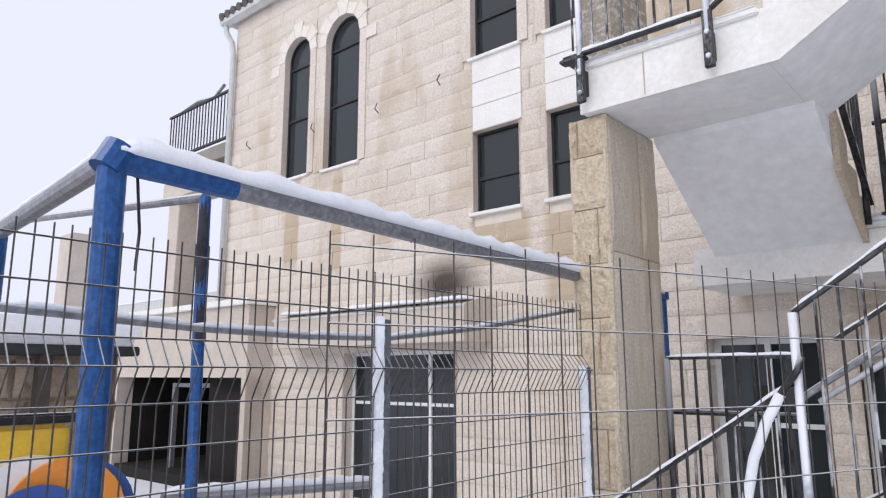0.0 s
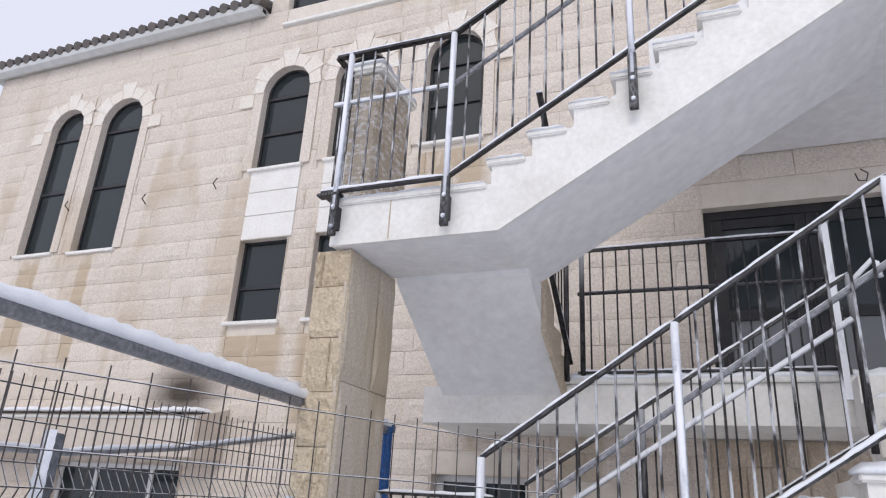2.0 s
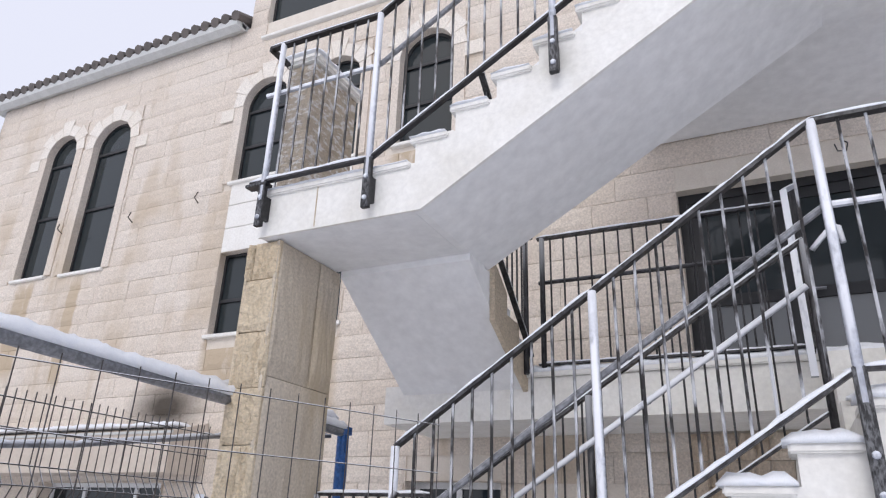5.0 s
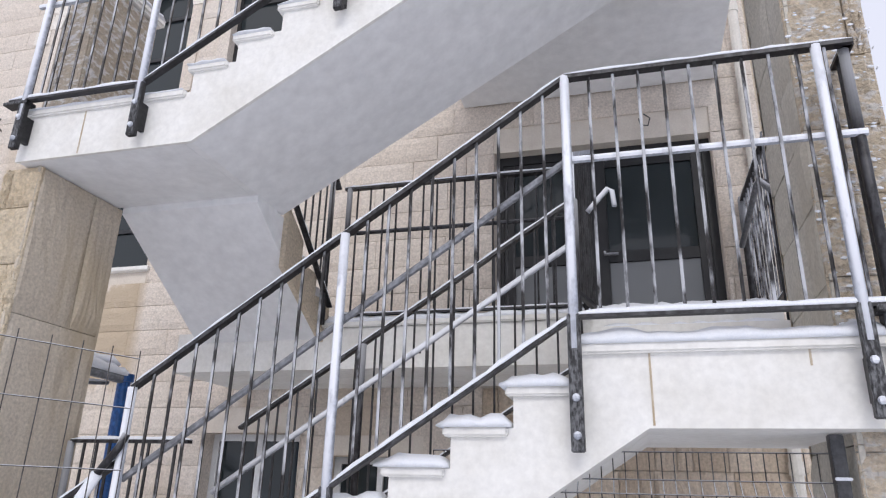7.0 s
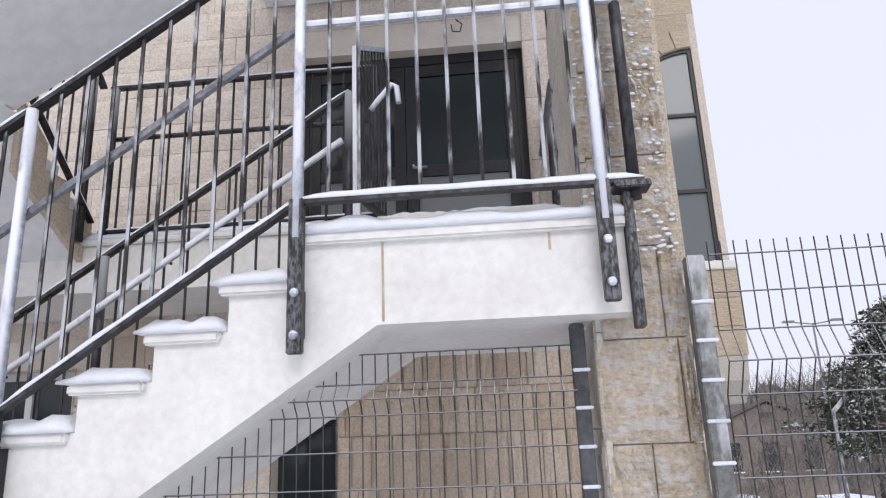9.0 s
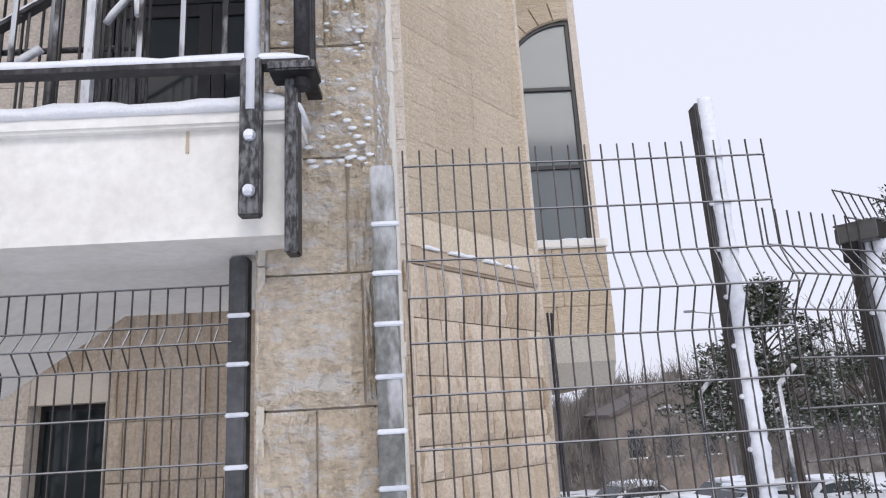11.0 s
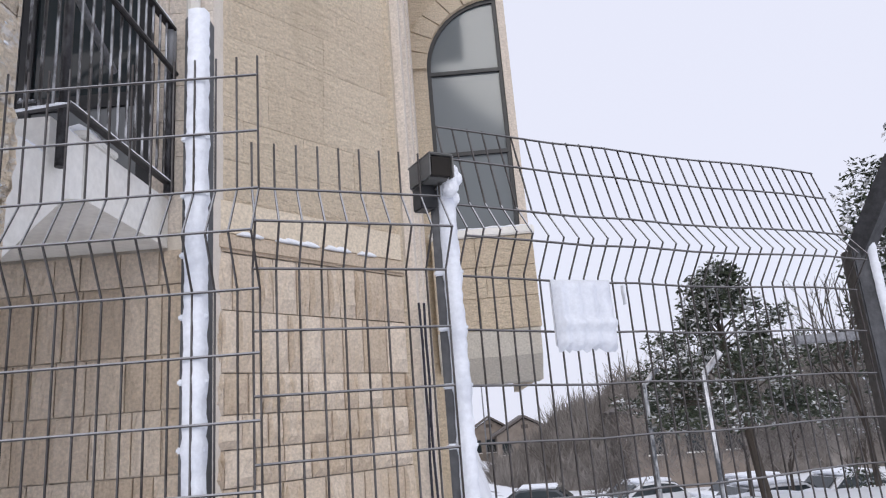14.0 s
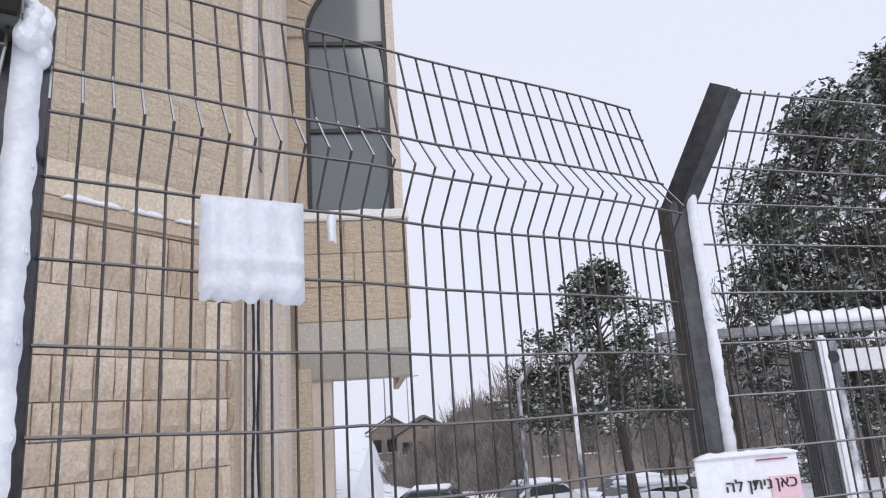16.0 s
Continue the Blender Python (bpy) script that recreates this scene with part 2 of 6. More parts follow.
M_ORANGE = plain("orange_plastic", (0.78, 0.28, 0.03), (0.7, 0.24, 0.03), 0.4, 4, 0.03)
M_CLOTH = plain("dark_wrapping", (0.02, 0.02, 0.03), (0.05, 0.05, 0.07), 0.9, 20, 0.4)
M_SHEET = plain("white_snowy_board", (0.84, 0.86, 0.9), (0.78, 0.8, 0.86), 0.6, 6, 0.2)
M_INK = plain("black_ink", (0.02, 0.02, 0.02), (0.04, 0.04, 0.04), 0.6, 6, 0)
M_REDINK = plain("dark_red_ink", (0.30, 0.02, 0.07), (0.35, 0.03, 0.09), 0.6, 6, 0)
M_PINK = plain("pink_paper", (0.80, 0.55, 0.62), (0.76, 0.5, 0.58), 0.7, 6, 0)


def glass(name, tint, rough=0.05):
    m, n, l, b = nodes_of(name, rough)
    b.inputs["Base Color"].default_value = rgb(tint)
    b.inputs["IOR"].default_value = 1.5
    b.inputs["Specular IOR Level"].default_value = 0.45
    bump(n, l, b, noise_tex(n, l, 1.5, 2), 0.05, 0.01)
    return m


M_LEAF = plain("evergreen_leaf", (0.028, 0.042, 0.026), (0.06, 0.075, 0.042), 0.55, 3, 0)
M_BARK = plain("wet_bark", (0.06, 0.05, 0.042), (0.11, 0.09, 0.075), 0.9, 12, 0.4, stretch=(1, 1, 0.3))
M_HOUSE = plain("tan_house_stone", (0.27, 0.245, 0.215), (0.35, 0.32, 0.28), 0.9, 1.5, 0.2)
M_RUBBLE = stone("rubble_stone", (0.45, 0.37, 0.29), (0.33, 0.27, 0.21), (0.25, 0.2, 0.15), 0.4, 0.8, 9, 0.0, 1.0)
M_CARW = plain("white_car_paint", (0.74, 0.75, 0.77), (0.68, 0.69, 0.72), 0.25, 2, 0)
M_CARG = plain("grey_car_paint", (0.10, 0.11, 0.12), (0.14, 0.15, 0.16), 0.25, 2, 0)
M_TYRE = plain("tyre_rubber", (0.02, 0.02, 0.02), (0.03, 0.03, 0.03), 0.8, 9, 0)
M_TAIL = plain("red_tail_lamp", (0.5, 0.02, 0.02), (0.45, 0.02, 0.02), 0.3, 9, 0)
M_HOUSEW = plain("far_grey_house_stone", (0.20, 0.165, 0.14), (0.28, 0.24, 0.205), 0.9, 1.5, 0.2)
M_HOUSING = plain("grey_camera_housing", (0.15, 0.15, 0.145), (0.10, 0.10, 0.098), 0.5, 9, 0.05)


def add_leaf_snow(m):
    n, l = m.node_tree.nodes, m.node_tree.links
    b = n["Principled BSDF"]
    old = b.inputs["Base Color"].links[0].from_socket
    f = ramp(n, l, noise_tex(n, l, 2.5, 4), 0.44, 0.56)
    g = n.new("ShaderNodeNewGeometry")
    f = mix(n, l, 1.0, f, ramp(n, l, g.outputs["Random Per Island"], 0.62, 0.68), "MULTIPLY")
    l.new(mix(n, l, f, old, (0.82, 0.84, 0.88)), b.inputs["Base Color"])


add_leaf_snow(M_LEAF)
M_GLASS = glass("dark_window_glass", (0.022, 0.03, 0.034))
M_FROSTG = glass("grey_lower_glass", (0.20, 0.21, 0.22), 0.25)


# ---- building helpers ----
def part(name, bm, material, parent=None, label=""):
    me = bpy.data.meshes.new(name)
    bm.to_mesh(me)
    bm.free()
    me.materials.append(material)
    ob = new(name, me)
    if parent is not None:
        ob.parent = parent
    if label:
        ob["label"] = label
    return ob


def thing(name, label, category, at=(0, 0, 0), group="", kind=""):
    ob = new(name)
    ob.location = at
    ob.empty_display_size = 0.1
    bpy.context.view_layer.update()
    return tagged(ob, label, category, group, kind)


def under(ob, parent):
    """Parents ob, keeping its coordinates as world coordinates."""
    ob.parent = parent
    ob.matrix_parent_inverse = Matrix.Translation(parent.location).inverted()
    return ob


def wpart(name, bm, material, parent, label=""):
    return under(part(name, bm, material, None, label), parent)


def share(name, me, loc, parent, rot=None, scl=None):
    ob = new(name, me)
    ob.location = loc
    if rot is not None:
        ob.rotation_euler = rot
    if scl is not None:
        ob.scale = scl
    return under(ob, parent)


def box(bm, x0, x1, y0, y1, z0, z1, bevel=0.0):
    r = bmesh.ops.create_cube(bm, size=1.0, matrix=Matrix.Translation(((x0 + x1) / 2, (y0 + y1) / 2, (z0 + z1) / 2)) @ Matrix.Diagonal((abs(x1 - x0), abs(y1 - y0), abs(z1 - z0), 1)))
    if bevel:
        es = list({e for v in r["verts"] for e in v.link_edges})
        bmesh.ops.bevel(bm, geom=es, offset=bevel, segments=2, affect="EDGES", clamp_overlap=True)
    return bm


def B(*a, **k):
    return box(bmesh.new(), *a, **k)


def tube(bm, p, q, r, n=8, r2=None):
    p, q = Vector(p), Vector(q)
    d = q - p
    m = Matrix.Translation((p + q) / 2) @ d.to_track_quat("Z", "Y").to_matrix().to_4x4()
    bmesh.ops.create_cone(bm, cap_ends=True, segments=n, radius1=r, radius2=r if r2 is None else r2, depth=d.length, matrix=m)
    return bm


def T(*a, **k):
    return tube(bmesh.new(), *a, **k)


def strip(bm, p, q, w, h):
    """A rectangular bar from p to q: w wide across (horizontally), h high."""
    p, q = Vector(p), Vector(q)
    d = (q - p).normalized()
    side = d.cross(Vector((0, 0, 1)))
    side = Vector((1, 0, 0)) if side.length < 1e-4 else side.normalized()
    up = side.cross(d).normalized()
    vs = []
    for c in (p, q):
        for a, b in ((-1, -1), (1, -1), (1, 1), (-1, 1)):
            vs.append(bm.verts.new(c + side * (a * w / 2) + up * (b * h / 2)))
    for f in ((3, 2, 1, 0), (4, 5, 6, 7), (0, 1, 5, 4), (1, 2, 6, 5), (2, 3, 7, 6), (3, 0, 4, 7)):
        bm.faces.new([vs[i] for i in f])
    bmesh.ops.recalc_face_normals(bm, faces=bm.faces)
    return bm


def prism(bm, pts, axis, a, b):
    """A solid from a polygon: axis 'y': points (x, z) from y=a to y=b; 'x': points (y, z); 'z': points (x, y)."""
    def at(u, v, w):
        return {"y": (u, w, v), "x": (w, u, v), "z": (u, v, w)}[axis]
    lo = [bm.verts.new(at(u, v, a)) for u, v in pts]
    hi = [bm.verts.new(at(u, v, b)) for u, v in pts]
    n = len(pts)
    bm.faces.new(lo)
    bm.faces.new(hi[::-1])
    for i in range(n):
        bm.faces.new((lo[i], hi[i], hi[(i + 1) % n], lo[(i + 1) % n]))
    bmesh.ops.recalc_face_normals(bm, faces=bm.faces)
    return bm


def path_tube(pts, r, n=8):
    """One connected tube along a polyline, with closed ends."""
    pts = [Vector(p) for p in pts]
    bm = bmesh.new()
    rings = []
    ref = Vector((0.31, 0.87, 0.38)).normalized()
    for i, p in enumerate(pts):
        d = (pts[min(i + 1, len(pts) - 1)] - pts[max(i - 1, 0)]).normalized()
        a = d.cross(ref).normalized()
        b = d.cross(a)
        rings.append([bm.verts.new(p + (a * math.cos(2 * math.pi * k / n) + b * math.sin(2 * math.pi * k / n)) * r) for k in range(n)])
    for u, v in zip(rings, rings[1:]):
        for k in range(n):
            bm.faces.new((u[k], u[(k + 1) % n], v[(k + 1) % n], v[k]))
    bm.faces.new(rings[0][::-1])
    bm.faces.new(rings[-1])
    bmesh.ops.recalc_face_normals(bm, faces=bm.faces)
    if n > 5:
        for f in bm.faces:
            f.smooth = len(f.verts) == 4
    return bm


def snow_column(x0, x1, y, z0, z1, thick, seed, collars=(), step=0.014):
    """Snow plastered on the face of a post, lumpy, with fatter collars at the clips."""
    rnd = random.Random(seed)
    bm = bmesh.new()
    n = max(2, int((z1 - z0) / step))
    prev = None
    for i in range(n + 1):
        z = z0 + (z1 - z0) * i / n
        collar = 1.15 if any(abs(z - q) < 0.014 for q in collars) else 1.0
        a = x0 - (0.002 if collar > 1 else 0) + rnd.uniform(0, 0.002)
        b = x1 + (0.003 if collar > 1 else 0) + rnd.uniform(-0.002, 0.002)
        t = thick * collar * rnd.uniform(0.9, 1.08)
        ring = [bm.verts.new(p) for p in ((a, y, z), (a + 0.004, y - t * 0.8, z), ((a + b) / 2, y - t, z), (b - 0.004, y - t * 0.7, z), (b, y + 0.012, z))]
        if prev:
            for k in range(4):
                bm.faces.new((prev[k], prev[k + 1], ring[k + 1], ring[k]))
        prev = ring
    bmesh.ops.recalc_face_normals(bm, faces=bm.faces)
    for f in bm.faces:
        f.smooth = True
    return bm


def snow_strip(p, q, w, h, seed, step=0.06):
    """A lumpy ridge of snow lying along a line."""
    rnd = random.Random(seed)
    p, q = Vector(p), Vector(q)
    n = max(2, int((q - p).length / step))
    d = (q - p).normalized()
    side = Vector((d.y, -d.x, 0))
    side = side.normalized() if side.length > 1e-4 else Vector((1, 0, 0))
    bm = bmesh.new()
    prev = None
    for i in range(n + 1):
        c = p.lerp(q, i / n)
        end = 0.35 if i in (0, n) else 1.0
        hh = h * end * (0.75 + 0.5 * rnd.random())
        ww = w * (0.9 + 0.2 * rnd.random())
        ring = [bm.verts.new(c + side * (ww / 2 * s) + Vector((0, 0, hh * k))) for s, k in ((-1, 0), (-0.95, 0.6), (-0.5, 1.0), (0.4, 1.0), (0.95, 0.55), (1, 0))]
        if prev:
            for k in range(6):
                bm.faces.new((prev[k], prev[(k + 1) % 6], ring[(k + 1) % 6], ring[k]))
        else:
            bm.faces.new(ring[::-1])
        prev = ring
    bm.faces.new(prev)
    bmesh.ops.recalc_face_normals(bm, faces=bm.faces)
    for f in bm.faces:
        f.smooth = True
    return bm


def block_mesh(name, rough, seed, nx=6, nz=4):
    """A unit block, front towards -y: rock-faced or dressed, rounded at its edges."""
    rnd = random.Random(seed)
    bm = bmesh.new()
    g = []
    for j in range(nz + 1):
        row = []
        for i in range(nx + 1):
            edge = i in (0, nx) or j in (0, nz)
            y = -1.0 + (0.45 if edge else rough * (0.6 * (rnd.random() - 0.5) + 0.7 * noise.noise((i * 0.9 + seed, j * 1.3, seed * 0.37))))
            row.append(bm.verts.new((i / nx, y, j / nz)))
        g.append(row)
    for j in range(nz):
        for i in range(nx):
            bm.faces.new((g[j][i], g[j][i + 1], g[j + 1][i + 1], g[j + 1][i]))
    back = [bm.verts.new((x, 0, z)) for x, z in ((0, 0), (1, 0), (1, 1), (0, 1))]
    rim = [[g[0][i] for i in range(nx + 1)], [g[j][nx] for j in range(nz + 1)], [g[nz][i] for i in range(nx, -1, -1)], [g[j][0] for j in range(nz, -1, -1)]]
    for k in range(4):
        bm.faces.new([back[(k + 1) % 4], back[k]] + rim[k])
    bmesh.ops.recalc_face_normals(bm, faces=bm.faces)
    me = bpy.data.meshes.new(name)
    bm.to_mesh(me)
    bm.free()
    return me


def block_set(name, material, rough, count=4, nx=6, nz=4):
    out = []
    for k in range(count):
        me = block_mesh(name, rough, 31 * k + len(name), nx, nz)
        me.materials.append(material)
        out.append(me)
    return out


def lay_blocks(parent, name, meshes, origin, turn, width, z0, z1, course, lengths, depth, holes, seed, keep=None, joint=0.006, jitter=0.3, uneven=0.12):
    """Courses of blocks on a vertical face: origin is its lower-left corner, turn its direction about z. holes: (u0, u1, v0, v1).
    Blocks for which keep(u, v) is false are joined into one part."""
    rnd = random.Random(seed)
    m = Matrix.Translation(origin) @ Matrix.Rotation(turn, 4, "Z")
    rest_v, rest_f = [], []
    v, n = z0, 0
    while v < z1 - 0.02:
        h = min(course * (1 + uneven * (rnd.random() - 0.5)), z1 - v)
        if z1 - v - h < course * 0.35:
            h = z1 - v
        u = -rnd.random() * lengths[0]
        while u < width - 0.01:
            w = rnd.uniform(*lengths)
            spans = [(max(u, 0), min(u + w, width))]
            for a, b, c, d in holes:
                if v + h > c + 0.01 and v < d - 0.01:
                    spans = [s for x, y in spans for s in ((x, min(y, a)), (max(x, b), y)) if s[1] - s[0] > 0.03]
            u += w
            for x, y in spans:
                if y - x < 0.03:
                    continue
                dep = depth * (1 + jitter * (rnd.random() - 0.5))
                me = meshes[n % len(meshes)]
                n += 1
                mm = m @ Matrix.Translation((x + joint / 2, 0, v + joint / 2)) @ Matrix.Diagonal((y - x - joint, dep, h - joint, 1))
                if keep is None or keep((x + y) / 2, v):
                    ob = new(name, me)
                    ob.parent = parent
                    ob.matrix_world = mm
                    ob.matrix_parent_inverse = Matrix.Translation(parent.location).inverted()
                    ob.matrix_basis = mm
                else:
                    base = len(rest_v)
                    rest_v.extend(mm @ q.co for q in me.vertices)
                    rest_f.extend([base + k for k in p.vertices] for p in me.polygons)
        v += h
    if rest_v:
        me = bpy.data.meshes.new(name + "_courses")
        me.from_pydata([tuple(q) for q in rest_v], [], rest_f)
        me.materials.append(meshes[0].materials[0])
        ob = under(new(name + "_courses", me), parent)
        ob["kind"] = "stuff"


def wall_with_holes(width, thick, z0, z1, holes):
    """A slab along x from 0 to width, y from 0 (front) to thick, with rectangular holes through it."""
    us = sorted({0, width, *[h[0] for h in holes], *[h[1] for h in holes]})
    vs = sorted({z0, z1, *[h[2] for h in holes], *[h[3] for h in holes]})
    bm = bmesh.new()
    for a, b in zip(us, us[1:]):
        for c, d in zip(vs, vs[1:]):
            cu, cv = (a + b) / 2, (c + d) / 2
            if c < z0 - 1e-6 or d > z1 + 1e-6 or any(h[0] < cu < h[1] and h[2] < cv < h[3] for h in holes):
                continue
            box(bm, a, b, 0, thick, c, d)
    bmesh.ops.remove_doubles(bm, verts=bm.verts, dist=1e-4)
    inner = [f for f in bm.faces if sum(1 for g in bm.faces if g is not f and (g.calc_center_median() - f.calc_center_median()).length < 1e-4)]
    bmesh.ops.delete(bm, geom=inner, context="FACES")
    bmesh.ops.recalc_face_normals(bm, faces=bm.faces)
    return bm


def arch_pts(x0, x1, z0, ztop, n=16):
    """Outline of an opening with a half-round head, from lower left round to lower right."""
    r, c = (x1 - x0) / 2, (x0 + x1) / 2
    zs = ztop - r
    return [(x0, z0)] + [(c - r * math.cos(math.pi * i / n), zs + r * math.sin(math.pi * i / n)) for i in range(n + 1)] + [(x1, z0)]


def arch_surround(x0, x1, z0, ztop, ox0, ox1, oz1, y0, y1):
    """Masonry filling the rectangle ox0..ox1, z0..oz1 round an arched opening."""
    bm = bmesh.new()
    inner = arch_pts(x0, x1, z0, ztop)
    c = (x0 + x1) / 2
    zs = ztop - (x1 - x0) / 2
    outer = []
    for i, (x, z) in enumerate(inner):
        if i == 0:
            outer.append((ox0, z0))
        elif i == len(inner) - 1:
            outer.append((ox1, z0))
        else:
            dx, dz = x - c, max(z - zs, 0)
            k = 1e9
            if abs(dx) > 1e-6:
                k = min(k, ((ox1 - c) if dx > 0 else (c - ox0)) / abs(dx))
            if dz > 1e-6:
                k = min(k, (oz1 - zs) / dz)
            outer.append((c + dx * k, zs + dz * k))
    rows = []
    for y in (y0, y1):
        rows.append([bm.verts.new((x, y, z)) for x, z in inner])
        rows.append([bm.verts.new((x, y, z)) for x, z in outer])
    fi, fo, bi, bo = rows
    for i in range(len(inner) - 1):
        bm.faces.new((fi[i], fi[i + 1], fo[i + 1], fo[i]))
        bm.faces.new((bi[i + 1], bi[i], bo[i], bo[i + 1]))
        bm.faces.new((fi[i + 1], fi[i], bi[i], bi[i + 1]))
        bm.faces.new((fo[i], fo[i + 1], bo[i + 1], bo[i]))
    for a, b, c2, d in ((fi[0], fo[0], bo[0], bi[0]), (fi[-1], bi[-1], bo[-1], fo[-1])):
        bm.faces.new((a, b, c2, d))
    bmesh.ops.recalc_face_normals(bm, faces=bm.faces)
    return bm


# ---- setting: ground and the stone building ----
F = 6.94          # face of the main facade
S = 4.30          # outer face of the stairs
R = 4.235         # plane of the outer railings


def ease(k):
    k = max(0.0, min(1.0, k))
    return k * k * (3 - 2 * k)


def ground_z(x, y=0.0):
    """Slopes gently down along the fence, and away to the car park."""
    return 0.2 - 0.36 * ease((-1.6 - x) / 1.6) + 0.35 * ease((4.2 - x) / 3.6) - 2.95 * ease((y - 12.5) / 16) * ease((x - 4.6) / 1.5)


def make_ground():
    bm = bmesh.new()
    xs = [-900, -60, -20, -6] + [-4 + 0.4 * i for i in range(25)] + [9, 20, 60, 900]
    ys = [-900, -40, -3, 3, 12] + [13 + 2 * i for i in range(10)] + [40, 80, 900]
    g = [[bm.verts.new((x, y, ground_z(x, y))) for x in xs] for y in ys]
    for j in range(len(ys) - 1):
        for i in range(len(xs) - 1):
            bm.faces.new((g[j][i], g[j][i + 1], g[j + 1][i + 1], g[j + 1][i]))
    m, n, l, b = nodes_of("snowy_wet_ground", 0.7)
    f = ramp(n, l, noise_tex(n, l, 0.8, 6), 0.28, 0.4)
    l.new(mix(n, l, f, (0.10, 0.10, 0.10), (0.84, 0.86, 0.9)), b.inputs["Base Color"])
    bump(n, l, b, noise_tex(n, l, 6, 5), 0.4, 0.03)
    tagged(part("ground", bm, m), "wet paving mostly covered by fresh snow", "ground", kind="structure")


make_ground()

ARCHES = [(-7.97, -7.31, 5.0, 7.35), (-6.92, -6.15, 4.97, 7.35), (-4.07, -3.36, 5.84, 7.32), (-2.97, -2.26, 5.84, 7.32), (-1.72, -1.02, 5.85, 7.34)]
RECTS = [(-4.06, -3.37, 3.86, 4.88), (-3.0, -2.27, 3.86, 4.88), (-3.9, -1.6, 8.05, 9.5)]
GROUND_RECTS = [(-6.35, -4.35, 0.3, 2.26), (-1.38, -0.45, 0.3, 2.28), (-0.2, 0.62, 0.35, 2.1), (1.06, 1.53, 0.35, 1.84)]
DOOR = (1.19, 3.02, 2.95, 4.72)
MARGIN = 0.14


def arch_stones(root, a, b, d):
    """Pale wedge stones round an arched head, of uneven length, and a stepped shoulder at each spring."""
    r, cx = (b - a) / 2, (a + b) / 2
    zs = d - r
    reach = (0.17, 0.24, 0.18, 0.27, 0.18, 0.24, 0.17)
    for k, e in enumerate(reach):
        a0, a1 = math.pi * k / 7 + 0.012, math.pi * (k + 1) / 7 - 0.012
        pts = [(cx - q * math.cos(t), zs + q * math.sin(t)) for q, t in ((r + 0.003, a0), (r + e, a0), (r + e, a1), (r + 0.003, a1))]
        wpart("voussoir", prism(bmesh.new(), pts, "y", F - 0.016, F - 0.0065), M_VOUSSOIR, root)
    near = [q for w in ARCHES for q in w[:2]]
    for x0, x1 in ((a - 0.36, a - 0.142), (b + 0.142, b + 0.36)):
        if any(x0 - 0.4 < q < x1 + 0.4 for q in near if q not in (a, b)):
            continue
        wpart("spring_stone", B(x0, x1, F - 0.014, F + 0.001, zs - 0.19, zs - 0.005, bevel=0.003), M_VOUSSOIR, root)


